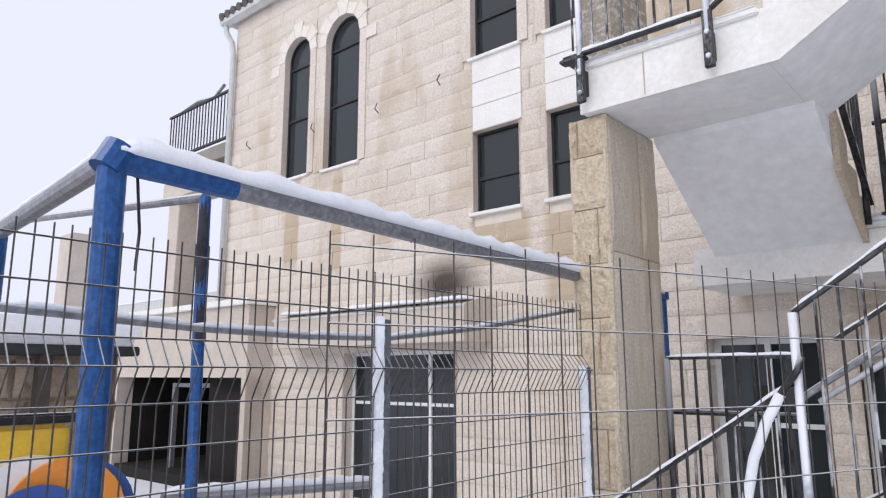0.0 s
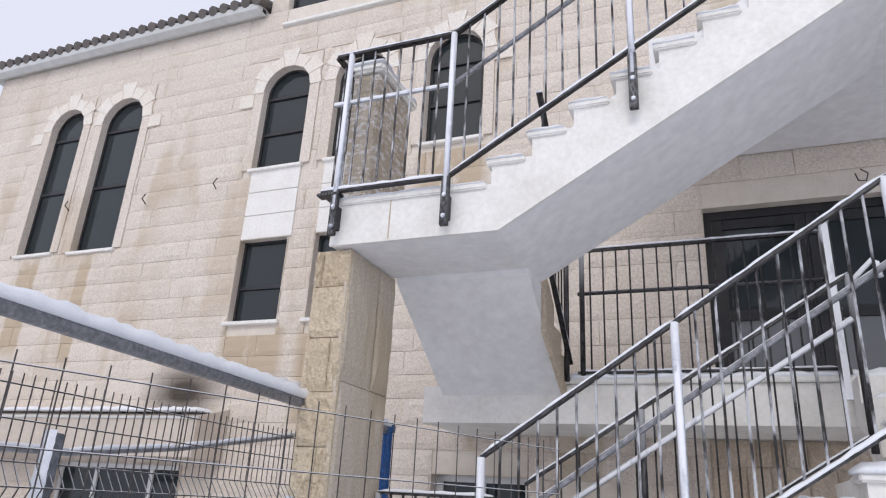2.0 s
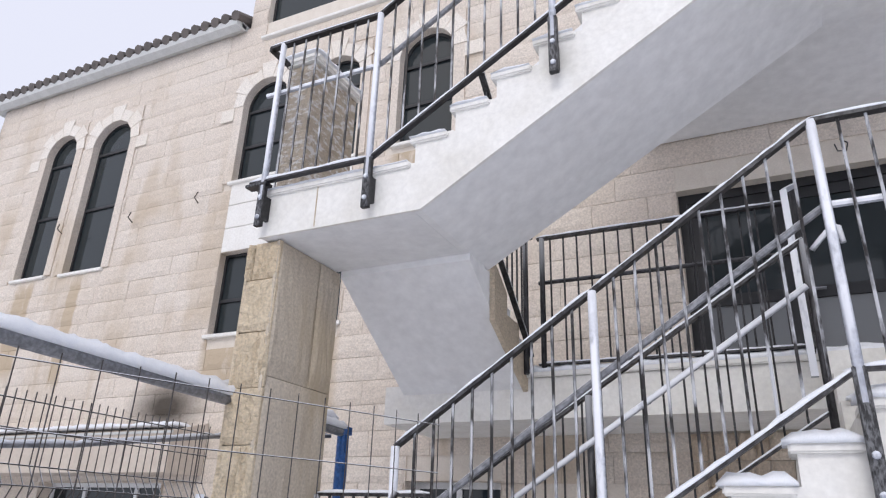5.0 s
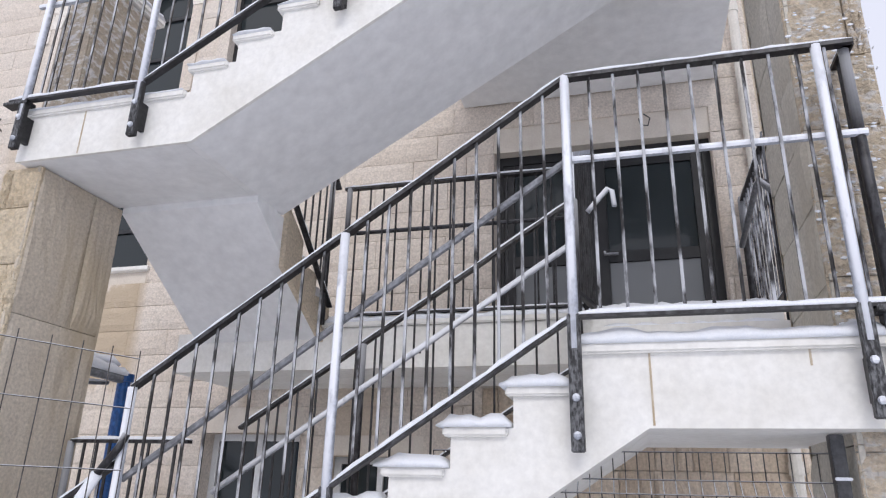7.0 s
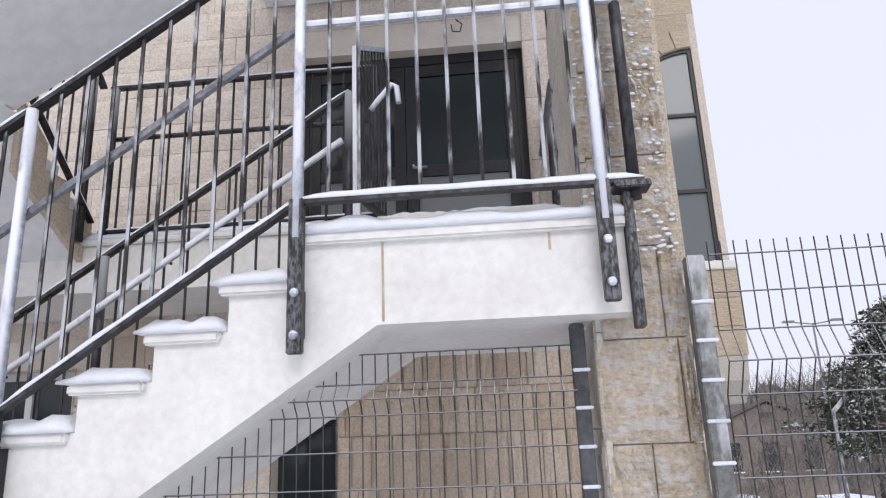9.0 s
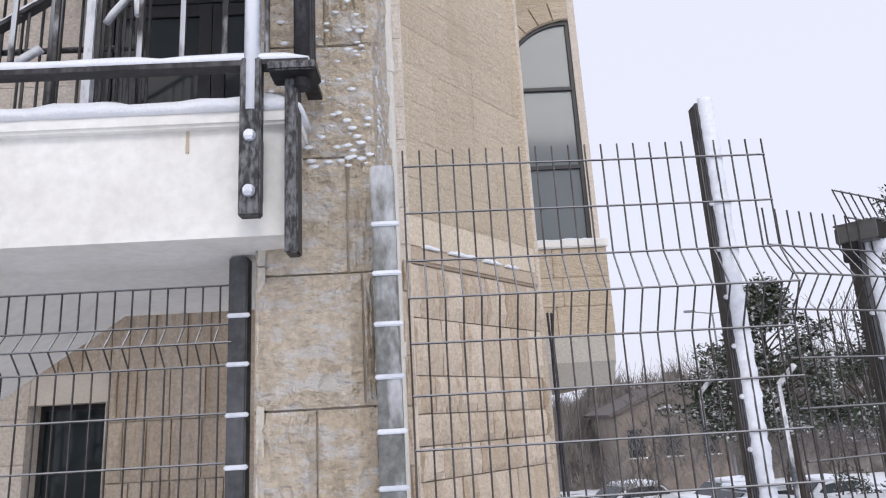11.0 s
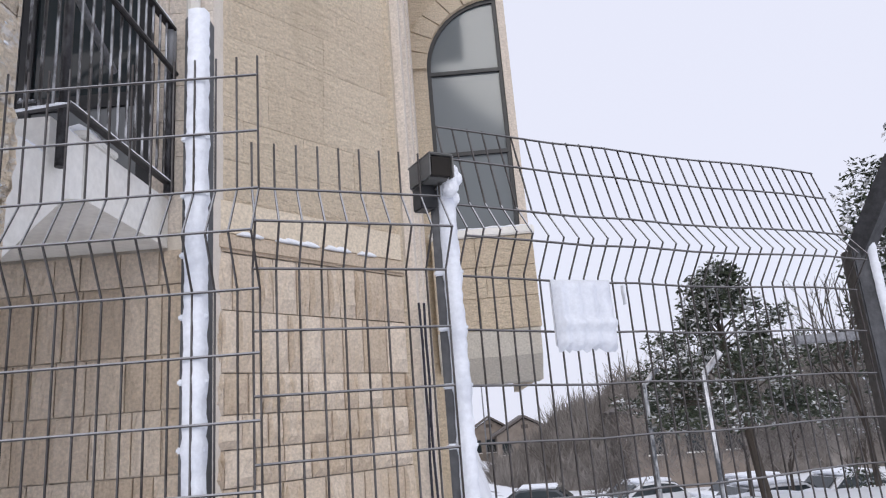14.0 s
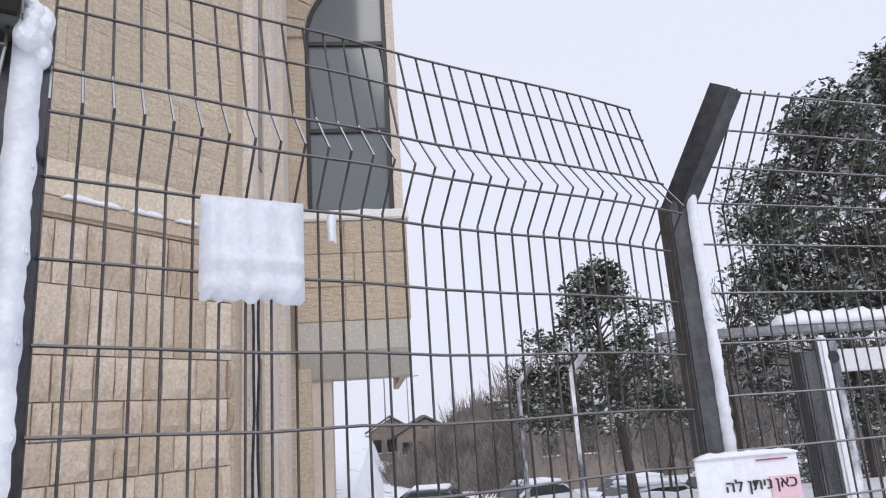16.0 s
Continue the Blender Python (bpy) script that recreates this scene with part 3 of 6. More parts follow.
def make_facade():
    root = thing("wall_facade", "pale limestone facade of dressed blocks with damp runs", "wall", (-9.5, F, 0), kind="structure")
    holes = [(a - MARGIN + 9.5, b + MARGIN + 9.5, c, d + MARGIN) for a, b, c, d in ARCHES]
    holes += [(a + 9.5, b + 9.5, c, d) for a, b, c, d in RECTS + GROUND_RECTS + [DOOR]]
    panel = [(-4.06 + 9.5, -3.33 + 9.5, 4.88, 5.84), (-3.0 + 9.5, -2.27 + 9.5, 4.88, 5.84)]
    low = wall_with_holes(12.9, 0.35, 0, 8.3, [h for h in holes if h[2] < 8])
    bmesh.ops.translate(low, verts=low.verts, vec=(-9.5, F + 0.03, 0))
    wpart("wall_core", low, M_JOINT, root)
    high = wall_with_holes(9.5, 0.35, 8.3, 10.6, [(0.3, 2.6, 8.3, 9.5)])
    bmesh.ops.translate(high, verts=high.verts, vec=(-4.2, F + 0.03, 0))
    wpart("upper_wall_core", high, M_JOINT, root)
    for a, b, c, d in ARCHES:
        wpart("arch_surround", arch_surround(a, b, c, d, a - MARGIN, b + MARGIN, d + MARGIN, F - 0.006, F + 0.2), M_FACADE, root)
        arch_stones(root, a, b, d)
    for a, b, c, d in RECTS + GROUND_RECTS:
        if d > 9:
            continue
        for bm in (B(a - 0.001, a + 0.004, F + 0.002, F + 0.17, c, d), B(b - 0.004, b + 0.001, F + 0.002, F + 0.17, c, d)):
            wpart("reveal", bm, M_FACADE, root)
        wpart("lintel_soffit", B(a + 0.004, b - 0.004, F + 0.002, F + 0.17, d - 0.004, d + 0.001), M_FACADE, root)
    for u0, u1, v0, v1 in panel:
        for k in range(3):
            z = v0 + 0.006 + k * (v1 - v0 - 0.02) / 3
            wpart("white_panel", B(u0 - 9.5 + 0.003, u1 - 9.5 - 0.003, F + 0.004, F + 0.03, z, z + (v1 - v0 - 0.04) / 3, bevel=0.004), M_PANEL, root, "smooth white stone spandrel slab")
    meshes = block_set("facade_block", M_FACADE, 0.25)
    keep = lambda u, v: 4.6 < u < 8.6 and 3.0 < v < 7.6
    holes = holes + [(10.6, 12.9, 0.0, 2.64)]
    lay_blocks(root, "stone_block", meshes, (-9.5, F + 0.03, 0), 0, 12.9, 0.0, 8.3, 0.25, (0.4, 0.75), 0.03, holes + panel, 5, keep, joint=0.004)
    lay_blocks(root, "upper_block", meshes, (-4.2, F + 0.03, 0), 0, 9.5, 8.3, 10.6, 0.25, (0.4, 0.75), 0.03, [(0.3, 2.6, 8.0, 9.5)], 6, lambda u, v: False)
    tooled = block_set("tooled_facade_block", M_TOOLED, 0.45)
    lay_blocks(root, "base_stone", tooled, (1.1, F + 0.03, 0), 0, 2.3, 0.0, 2.63, 0.36, (0.09, 0.24), 0.035, [(-0.04, 0.43, 0.35, 1.84)], 15, joint=0.008, uneven=0.8)
    # closed shell behind the facade
    shell = bmesh.new()
    box(shell, -9.5, -9.2, F + 0.4, 16, 0, 8.3)
    box(shell, -9.5, 3.2, 15.7, 16, 0, 10.6)
    box(shell, -4.2, -3.95, F + 0.4, 15.6, 8.3, 10.6)
    wpart("rear_shell", shell, M_FACADE, root)
    wpart("room_back", B(-9.1, 3.2, F + 1.6, F + 1.7, 0, 8.2), M_ROOM, root)
    wpart("flat_roof", B(-4.2, 5.3, F, 16, 10.6, 10.8), M_GUTTER, root)
    return root


def window(name, x0, x1, z0, z1, y, arched, bars, fmat, label, verticals=(), sill=True, fw=0.035):
    """A framed window set in an opening: frame, glazing bars, panes and a sill."""
    w = thing(name, label, "window", ((x0 + x1) / 2, y, z0), kind="structure")
    if arched:
        out, inn = arch_pts(x0, x1, z0, z1), arch_pts(x0 + fw, x1 - fw, z0 + fw, z1 - fw)
        bm = bmesh.new()
        rows = [[bm.verts.new((a, yy, c)) for a, c in pts] for yy in (y, y + 0.05) for pts in (out, inn)]
        k = len(out)
        for i in range(k):
            j = (i + 1) % k
            bm.faces.new((rows[0][i], rows[0][j], rows[1][j], rows[1][i]))
            bm.faces.new((rows[2][i], rows[2][j], rows[3][j], rows[3][i]))
            bm.faces.new((rows[1][i], rows[1][j], rows[3][j], rows[3][i]))
            bm.faces.new((rows[0][i], rows[0][j], rows[2][j], rows[2][i]))
        bmesh.ops.recalc_face_normals(bm, faces=bm.faces)
        wpart("window_frame", bm, fmat, w)
        wpart("pane", prism(bmesh.new(), inn, "y", y + 0.02, y + 0.028), M_GLASS, w)
    else:
        for bm in (B(x0, x0 + fw, y, y + 0.05, z0, z1), B(x1 - fw, x1, y, y + 0.05, z0, z1), B(x0 + fw, x1 - fw, y, y + 0.05, z0, z0 + fw), B(x0 + fw, x1 - fw, y, y + 0.05, z1 - fw, z1)):
            wpart("window_frame", bm, fmat, w)
        cuts = [x0 + fw] + [x0 + (x1 - x0) * v for v in verticals] + [x1 - fw]
        for a, b in zip(cuts, cuts[1:]):
            wpart("pane", B(a, b, y + 0.02, y + 0.028, z0 + fw, z1 - fw), M_GLASS, w)
    for r in bars:
        z = z0 + (z1 - z0) * r
        wpart("glazing_bar", B(x0 + fw * 0.6, x1 - fw * 0.6, y - 0.006, y + 0.044, z - 0.02, z + 0.02), fmat, w)
    for v in verticals:
        x = x0 + (x1 - x0) * v
        wpart("mullion", B(x - 0.025, x + 0.025, y - 0.004, y + 0.046, z0 + fw, z1 - fw), fmat, w)
    if sill:
        wpart("window_sill", B(x0 - 0.04, x1 + 0.04, F - 0.035, y + 0.02, z0 - 0.045, z0 - 0.002, bevel=0.006), M_PANEL, w)
    return w


make_facade()
for i, (a, b, c, d) in enumerate(ARCHES):
    window("window_%d" % (i + 1), a, b, c, d, F + 0.1, True, (0.42, 0.8) if i < 2 else (0.36, 0.72), M_FRAME, "tall arched window with dark frame and dark glass" if i < 2 else "arched window with dark frame and dark glass")
for i, (a, b, c, d) in enumerate(RECTS):
    window("window_%d" % (i + 6), a, b, c, d, F + 0.1, False, (0.42,) if d < 9 else (), M_FRAME, "rectangular two-part window with dark frame", (0.5,) if d > 9 else ())
window("window_9", *GROUND_RECTS[0], F + 0.18, False, (0.66,), M_WFRAME, "white-framed ground floor window with dark panes", (0.3, 0.72), fw=0.05)
window("window_10", *GROUND_RECTS[1], F + 0.18, False, (0.62,), M_WFRAME, "white-framed window under the stairs", (0.5,), fw=0.06)
window("window_11", *GROUND_RECTS[2], F + 0.18, False, (0.62,), M_WFRAME, "white-framed window under the stairs", (0.5,), fw=0.06)
window("window_13", *GROUND_RECTS[3], F + 0.15, False, (), M_FRAME, "narrow dark window in the tooled base wall", sill=False)


def make_roof():
    r = thing("roof", "dark tiled eave with a pale metal gutter", "roof", (-9.5, F, 8.3), kind="structure")
    wpart("gutter", prism(bmesh.new(), [(F - 0.22, 8.32), (F - 0.2, 8.24), (F - 0.1, 8.2), (F - 0.02, 8.24), (F - 0.02, 8.32)], "x", -9.75, -4.25), M_GUTTER, r, "pale metal gutter")
    wpart("eave_board", B(-9.7, -4.25, F - 0.1, F + 0.3, 8.26, 8.34), M_GUTTER, r)
    wpart("roof_slope", prism(bmesh.new(), [(F - 0.2, 8.34), (F + 4.5, 10.3), (F + 4.5, 10.2), (F - 0.2, 8.30)], "x", -9.72, -4.22), M_TILE, r)
    bm = bmesh.new()
    tube(bm, (0, 0, 0), (0, 0.5, 0.21), 0.075, 8)
    me = bpy.data.meshes.new("roof_tile")
    bm.to_mesh(me)
    bm.free()
    me.materials.append(M_TILE)
    for k in range(30):
        share("roof_tile", me, (-9.66 + 0.186 * k, F - 0.24, 8.35), r)
    d = thing("downpipe", "pale round downpipe with a swan neck at the building corner", "pipe", (-9.55, F, 0))
    pts = [(-9.66, F - 0.12, 8.24), (-9.66, F - 0.12, 8.1), (-9.5, F - 0.08, 7.85), (-9.46, F - 0.07, 7.6), (-9.46, F - 0.07, 3.0)]
    wpart("pipe", path_tube([Vector(p) for p in pts], 0.05), M_GUTTER, d)


make_roof()

# oblique tan wall, tooled base and drainpipe
OW0, OW1 = Vector((3.34, 7.0, 0)), Vector((4.42, 8.24, 0))


M_TGLASS = glass("grey_tower_glass", (0.16, 0.18, 0.19), 0.08)


def make_oblique_wall():
    root = thing("wall_oblique", "tan chiselled limestone wall above tooled pink base stones", "wall", OW0, kind="structure")
    d = OW1 - OW0
    turn, w = math.atan2(d.y, d.x), d.length
    m = Matrix.Translation(OW0) @ Matrix.Rotation(turn, 4, "Z")
    core = B(0, w, 0.06, 0.4, 0, 10.6)
    bmesh.ops.transform(core, matrix=m, verts=core.verts)
    wpart("wall_core", core, M_JOINT, root)
    up = block_set("chisel_block", M_CHISEL, 0.35)
    lo = block_set("tooled_block", M_TOOLED, 0.5)
    lay_blocks(root, "stone_block", up, m @ Vector((0, 0.06, 0)), turn, w, 2.974, 10.6, 0.3, (0.45, 0.8), 0.016, [], 8, lambda u, v: v < 6.5, joint=0.003)
    lay_blocks(root, "base_stone", lo, m @ Vector((0, 0.06, 0)), turn, w, 0.0, 2.635, 0.36, (0.09, 0.24), 0.06, [], 9, joint=0.008, uneven=1.0)
    band = B(0.0, w, 0.018, 0.044, 2.762, 2.97, bevel=0.003)
    bmesh.ops.transform(band, matrix=m, verts=band.verts)
    wpart("dressed_course", band, M_DRESSED, root, "smooth pale course above the ledge")
    led = B(-0.01, w + 0.02, -0.001, 0.06, 2.64, 2.756, bevel=0.02)
    bmesh.ops.transform(led, matrix=m, verts=led.verts)
    wpart("ledge", led, M_TOOLED, root)
    sn = thing("ledge_snow", "patchy snow on the stone ledge", "snow", m @ Vector((w / 2, 0, 2.76)))
    for k, (ua, ub) in enumerate(((0.22, 0.4), (0.5, 0.84), (0.9, 1.12), (1.2, 1.36))):
        wpart("snow", snow_strip(m @ Vector((ua, 0.012, 2.75)), m @ Vector((ub, 0.012, 2.75)), 0.05, 0.03, 3 + k, 0.03), M_SNOW, sn)
    # return wall towards the tower
    ret = B(0, 0.3, 0.0, 2.75, 0, 10.6)
    bmesh.ops.transform(ret, matrix=Matrix.Translation(OW1 + Vector((-0.3, 0.02, 0))), verts=ret.verts)
    wpart("return_wall", ret, M_CHISEL, root)
    for y0, y1 in ((8.5, 8.78), (9.5, 9.8), (10.3, 10.75)):
        wpart("pilaster", B(OW1.x - 0.01, OW1.x + 0.07, y0, y1, 0, 10.6, bevel=0.01), M_FACADE, root, "pale dressed pilaster strip")
    wpart("slit_window", B(OW1.x - 0.02, OW1.x + 0.012, 8.95, 9.35, 3.6, 5.6), M_GLASS, root, "narrow dark slit window")
    wpart("slit_window", B(OW1.x - 0.02, OW1.x + 0.012, 9.0, 9.3, 0.3, 2.0), M_GLASS, root, "narrow dark slit window")
    p = thing("drainpipe", "cream plastic drainpipe running down beside the tan wall", "pipe", (3.30, 6.88, 0))
    wpart("pipe", tube(bmesh.new(), (3.30, 6.88, 0), (3.30, 6.88, 9), 0.042, 12), M_PIPE, p)
    for z in (2.0, 3.9, 5.8):
        wpart("pipe_collar", tube(bmesh.new(), (3.30, 6.88, z), (3.30, 6.88, z + 0.09), 0.05, 12), M_PIPE, p)


make_oblique_wall()


def quarter_pts(x0, x1, z0, zs, zt, n=12):
    """An opening whose head is a quarter arch, rising to the right."""
    return [(x0, z0)] + [(x1 - (x1 - x0) * math.cos(math.pi / 2 * i / n), zs + (zt - zs) * math.sin(math.pi / 2 * i / n)) for i in range(n + 1)] + [(x1, z0)]


def make_tower():
    TY = 11.03
    root = thing("wall_tower", "tan stone tower wall with a projecting bay under its window", "wall", (4.6, TY, 0), kind="structure")
    x0, x1, z0, zs, zt = 4.66, 5.62, 3.7, 5.9, 6.85
    head = quarter_pts(x0, x1, z0, zs, zt)[1:-1]
    wpart("tower_wall", prism(bmesh.new(), head + [(x1, 7.4), (x0 - 0.25, 7.4), (x0 - 0.25, zs)], "y", TY - 0.02, TY + 0.3), M_CHISEL, root)
    wpart("tower_wall", B(3.9, x0 - 0.002, TY, TY + 0.4, 0, 7.4), M_CHISEL, root)
    wpart("tower_wall", B(3.9, x1 + 0.1, TY - 0.02, TY + 0.4, 7.405, 11), M_CHISEL, root)
    wpart("tower_jamb", B(x1 + 0.002, x1 + 0.1, TY - 0.02, TY + 0.3, z0, 7.4), M_FACADE, root)
    wpart("tower_flank", B(x1 + 0.0, x1 + 0.08, TY + 0.42, TY + 4, 1.95, 11), M_CHISEL, root)
    for k in range(7):
        a0, a1 = math.pi / 2 * k / 7 + 0.008, math.pi / 2 * (k + 1) / 7 - 0.008
        rx, rz = x1 - x0, zt - zs
        pts = [(x1 - rx * q * math.cos(a), zs + rz * q * math.sin(a)) for q, a in ((1.01, a0), (1.3, a0), (1.3, a1), (1.01, a1))]
        wpart("arch_stone", prism(bmesh.new(), pts, "y", TY - 0.05, TY - 0.021), M_CHISEL, root)
    w = thing("window_12", "tall quarter-arched tower window with dark frame and grey glass", "window", (5.3, TY + 0.05, z0), kind="structure")
    out, inn = quarter_pts(x0, x1, z0, zs, zt), quarter_pts(x0 + 0.05, x1 - 0.05, z0 + 0.05, zs, zt - 0.06)
    bm = bmesh.new()
    rows = [[bm.verts.new((a, yy, c)) for a, c in pts] for yy in (TY + 0.0, TY + 0.06) for pts in (out, inn)]
    for i in range(len(out)):
        j = (i + 1) % len(out)
        for p, q in ((0, 1), (2, 3), (1, 3), (0, 2)):
            bm.faces.new((rows[p][i], rows[p][j], rows[q][j], rows[q][i]))
    bmesh.ops.recalc_face_normals(bm, faces=bm.faces)
    wpart("window_frame", bm, M_FRAME, w)
    wpart("pane", prism(bmesh.new(), inn, "y", TY + 0.03, TY + 0.04), M_TGLASS, w)
    for z in (4.72, 5.83):
        wpart("glazing_bar", B(x0 + 0.03, x1 - 0.03, TY - 0.006, TY + 0.05, z - 0.025, z + 0.025), M_FRAME, w)
    bay = thing("bay_base", "stepped stone bay base under the tower window", "bay", (5.3, TY, 1.95))
    for k, (za, zb) in enumerate(((2.5, 2.86), (2.864, 3.22), (3.224, 3.58))):
        for xa, xb in ((4.55, 5.05 + 0.1 * (k % 2)), (5.054 + 0.1 * (k % 2), 5.73)):
            wpart("bay_stone", B(xa, xb, TY - 0.2, TY + 0.6, za, zb, bevel=0.006), M_CHISEL, bay)
    wpart("bay_ledge", B(4.53, 5.76, TY - 0.24, TY + 0.02, 3.585, 3.68, bevel=0.015), M_PANEL, bay)
    wpart("bay_snow", snow_strip((4.55, TY - 0.12, 3.68), (5.74, TY - 0.12, 3.68), 0.2, 0.035, 71), M_SNOW, bay)
    wpart("bay_corbel", prism(bmesh.new(), [(TY - 0.19, 2.495), (TY + 0.6, 2.495), (TY + 0.6, 1.93), (TY + 0.1, 1.93), (TY - 0.15, 2.2)], "x", 4.55, 5.71), M_CONC, bay)
    wpart("bay_pier", B(4.46, 4.86, TY + 0.15, TY + 0.5, 0, 1.93), M_WING, bay)


make_tower()


# ---- the outside stairs ----
TREAD, RISE = 0.257, 0.157


def step_profile(x_top, z_top, n, slope, z_floor):
    """Nosing points going down to the left from the upper end of a flight: list of (x, z)."""
    return [(x_top - TREAD * k, z_top - RISE * k) for k in range(n)]


def make_stairs():
    st = thing("staircase", "white painted concrete outside staircase with snow on its steps", "staircase", (0.5, S, 0), kind="structure")
    yb = 5.35
    # lower flight, rising to the right, with landing L1
    top = [(3.15, 2.39), (2.05, 2.39)]
    x, z = 2.05, 2.39
    n = 13
    for k in range(n):
        z -= RISE
        top.append((x - 0.001, z))
        x -= TREAD
        top.append((x, z))
    top.append((x, z - RISE))
    xa = 2.31 - (2.075 - 0.35) / 0.64
    prof = top[:-1] + [(xa - 0.1, 0.3), (xa, 0.3), (2.31, 2.075), (3.15, 2.075)]
    wpart("lower_flight", prism(bmesh.new(), prof, "y", S, yb), M_WHITE, st)
    # little flight from L1 up to the walkway, along y
    tp = [(5.355, 2.08), (5.355, 2.57), (5.48, 2.57), (5.48, 2.75), (5.76, 2.75), (5.76, 2.93), (6.03, 2.93), (6.03, 2.64), (5.9, 2.6)]
    wpart("middle_steps", prism(bmesh.new(), tp, "x", 2.05, 3.13), M_WHITE, st)
    wpart("walkway_slab", B(-1.1, 3.14, 6.035, F - 0.002, 2.64, 2.935), M_WHITE, st)
    # flight from the walkway towards the street, up to landing L2
    pr = [(5.02, 3.515), (5.02, 3.86)]
    y, z = 5.02, 3.86
    for k in range(5):
        z -= RISE
        pr += [(y + 0.25 * k + 0.001, z), (y + 0.25 * (k + 1), z)]
    pr += [(6.3, 2.94), (6.3, 2.69)]
    wpart("cross_flight", prism(bmesh.new(), pr, "x", -0.93, 0.07), M_SOFFIT, st)
    side = [(5.36, 3.2), (5.36, 3.62), (5.6, 3.46), (5.6, 3.3), (5.85, 3.3), (5.85, 3.14), (6.1, 3.14), (6.1, 2.98), (6.28, 2.98), (6.28, 2.71)]
    wpart("flight_cladding", prism(bmesh.new(), side, "x", 0.072, 0.11), M_CHISEL, st, "rough tan stone cladding on the flight side")
    # upper flight with landing L2, rising to the right, to landing L3
    x, z = 0.02, 3.87
    prof = [(-1.09, 3.56), (-1.09, 3.87), (x, 3.87)]
    for k in range(9):
        z += RISE
        prof += [(x + 0.001, z), (x + TREAD, z)]
        x += TREAD
    prof += [(3.12, z), (3.12, 4.91), (2.33, 4.91), (0.07, 3.56)]
    wpart("upper_flight", prism(bmesh.new(), prof, "y", S, S + 0.02), M_WHITE, st)
    wpart("upper_flight_slab", prism(bmesh.new(), [(0.02, 3.86), (0.02, 3.562)] + [(0.07, 3.562), (2.33, 4.912), (3.115, 4.912), (3.115, z)] + [(x, z - 0.001), (x - TREAD, z - 0.02)], "y", S + 0.021, yb), M_SOFFIT, st)
    wpart("upper_landing", B(-1.08, 0.018, S + 0.021, 5.018, 3.562, 3.865), M_SOFFIT, st)
    # step solids of the upper flight
    zz, xx = 3.87, 0.02
    for k in range(9):
        zz += RISE
        wpart("step", B(xx + 0.004, xx + TREAD, S + 0.021, yb - 0.01, zz - 0.2, zz - 0.004), M_WHITE, st)
        xx += TREAD
    # top landing going back to the building
    tl = [(5.352, 5.21), (F - 0.002, 5.21), (F - 0.002, 5.5), (5.352, 5.5)]
    wpart("top_landing", prism(bmesh.new(), tl, "x", 0.92, 3.115), M_SOFFIT, st)
    # coping slabs and snow on each step
    for k in range(n):
        xs, zs = 2.05 - TREAD * k, 2.39 - RISE * (k + 1)
        wpart("step_coping", B(xs - TREAD - 0.03, xs - 0.02, S - 0.03, S + 0.25, zs - 0.035, zs + 0.003, bevel=0.008), M_WHITE, st)
    for k in range(9):
        xs, zs = 0.02 + TREAD * k, 3.87 + RISE * (k + 1)
        wpart("step_coping", B(xs - 0.03, xs + TREAD - 0.04, S - 0.025, S + 0.25, zs - 0.035, zs + 0.003, bevel=0.008), M_WHITE, st)
    wpart("landing_coping", B(2.04, 3.18, S - 0.03, S + 0.3, 2.36, 2.40, bevel=0.008), M_WHITE, st)
    wpart("landing_coping", B(-1.11, -0.005, S - 0.025, S + 0.3, 3.84, 3.88, bevel=0.008), M_WHITE, st)
    for x, za, zb in ((2.33, 2.085, 2.365), (-0.66, 3.57, 3.845), (2.9, 2.3, 2.365)):
        wpart("rust_joint", B(x - 0.004, x + 0.004, S - 0.0025, S + 0.001, za, zb), M_STAIN, st, "rust-brown joint in the paint")
    wpart("walkway_coping", B(0.1, 3.16, 6.0, 6.3, 2.938, 2.975, bevel=0.008), M_WHITE, st)
    return st


make_stairs()
for k in range(13):
    xs, zs = 2.05 - TREAD * k, 2.39 - RISE * (k + 1)
    s = tagged(part("step_snow", snow_strip((xs - TREAD - 0.05, S + 0.05, zs + 0.002), (xs - 0.01, S + 0.05, zs + 0.002), 0.2, 0.05, k, 0.04), M_SNOW), "rounded cushion of snow on a stair tread", "snow", "snow on the steps")
for k in range(9):
    xs, zs = 0.02 + TREAD * k, 3.87 + RISE * (k + 1)
    s = tagged(part("step_snow", snow_strip((xs - 0.03, S + 0.05, zs + 0.002), (xs + TREAD - 0.05, S + 0.05, zs + 0.002), 0.17, 0.022, 40 + k, 0.04), M_SNOW), "thin snow on an upper stair tread", "snow", "snow on the steps")
tagged(part("landing_snow", snow_strip((2.02, S + 0.06, 2.40), (3.19, S + 0.06, 2.40), 0.2, 0.06, 60), M_SNOW), "snow along the lower landing edge", "snow")
tagged(part("landing_snow", snow_strip((-1.1, S + 0.06, 3.88), (-0.02, S + 0.06, 3.88), 0.17, 0.025, 61), M_SNOW), "thin snow along the upper landing edge", "snow")
tagged(part("walkway_snow", snow_strip((0.1, 6.08, 2.975), (3.15, 6.08, 2.975), 0.14, 0.05, 62), M_SNOW), "snow along the walkway edge", "snow")


for y, z in ((5.48, 2.57), (5.76, 2.75), (6.0, 2.93)):
    tagged(part("step_snow", snow_strip((2.08, y - 0.09, z + 0.002), (3.12, y - 0.09, z + 0.002), 0.16, 0.045, int(y * 100), 0.05), M_SNOW), "rounded cushion of snow on a short step below the walkway", "snow", "snow on the steps")


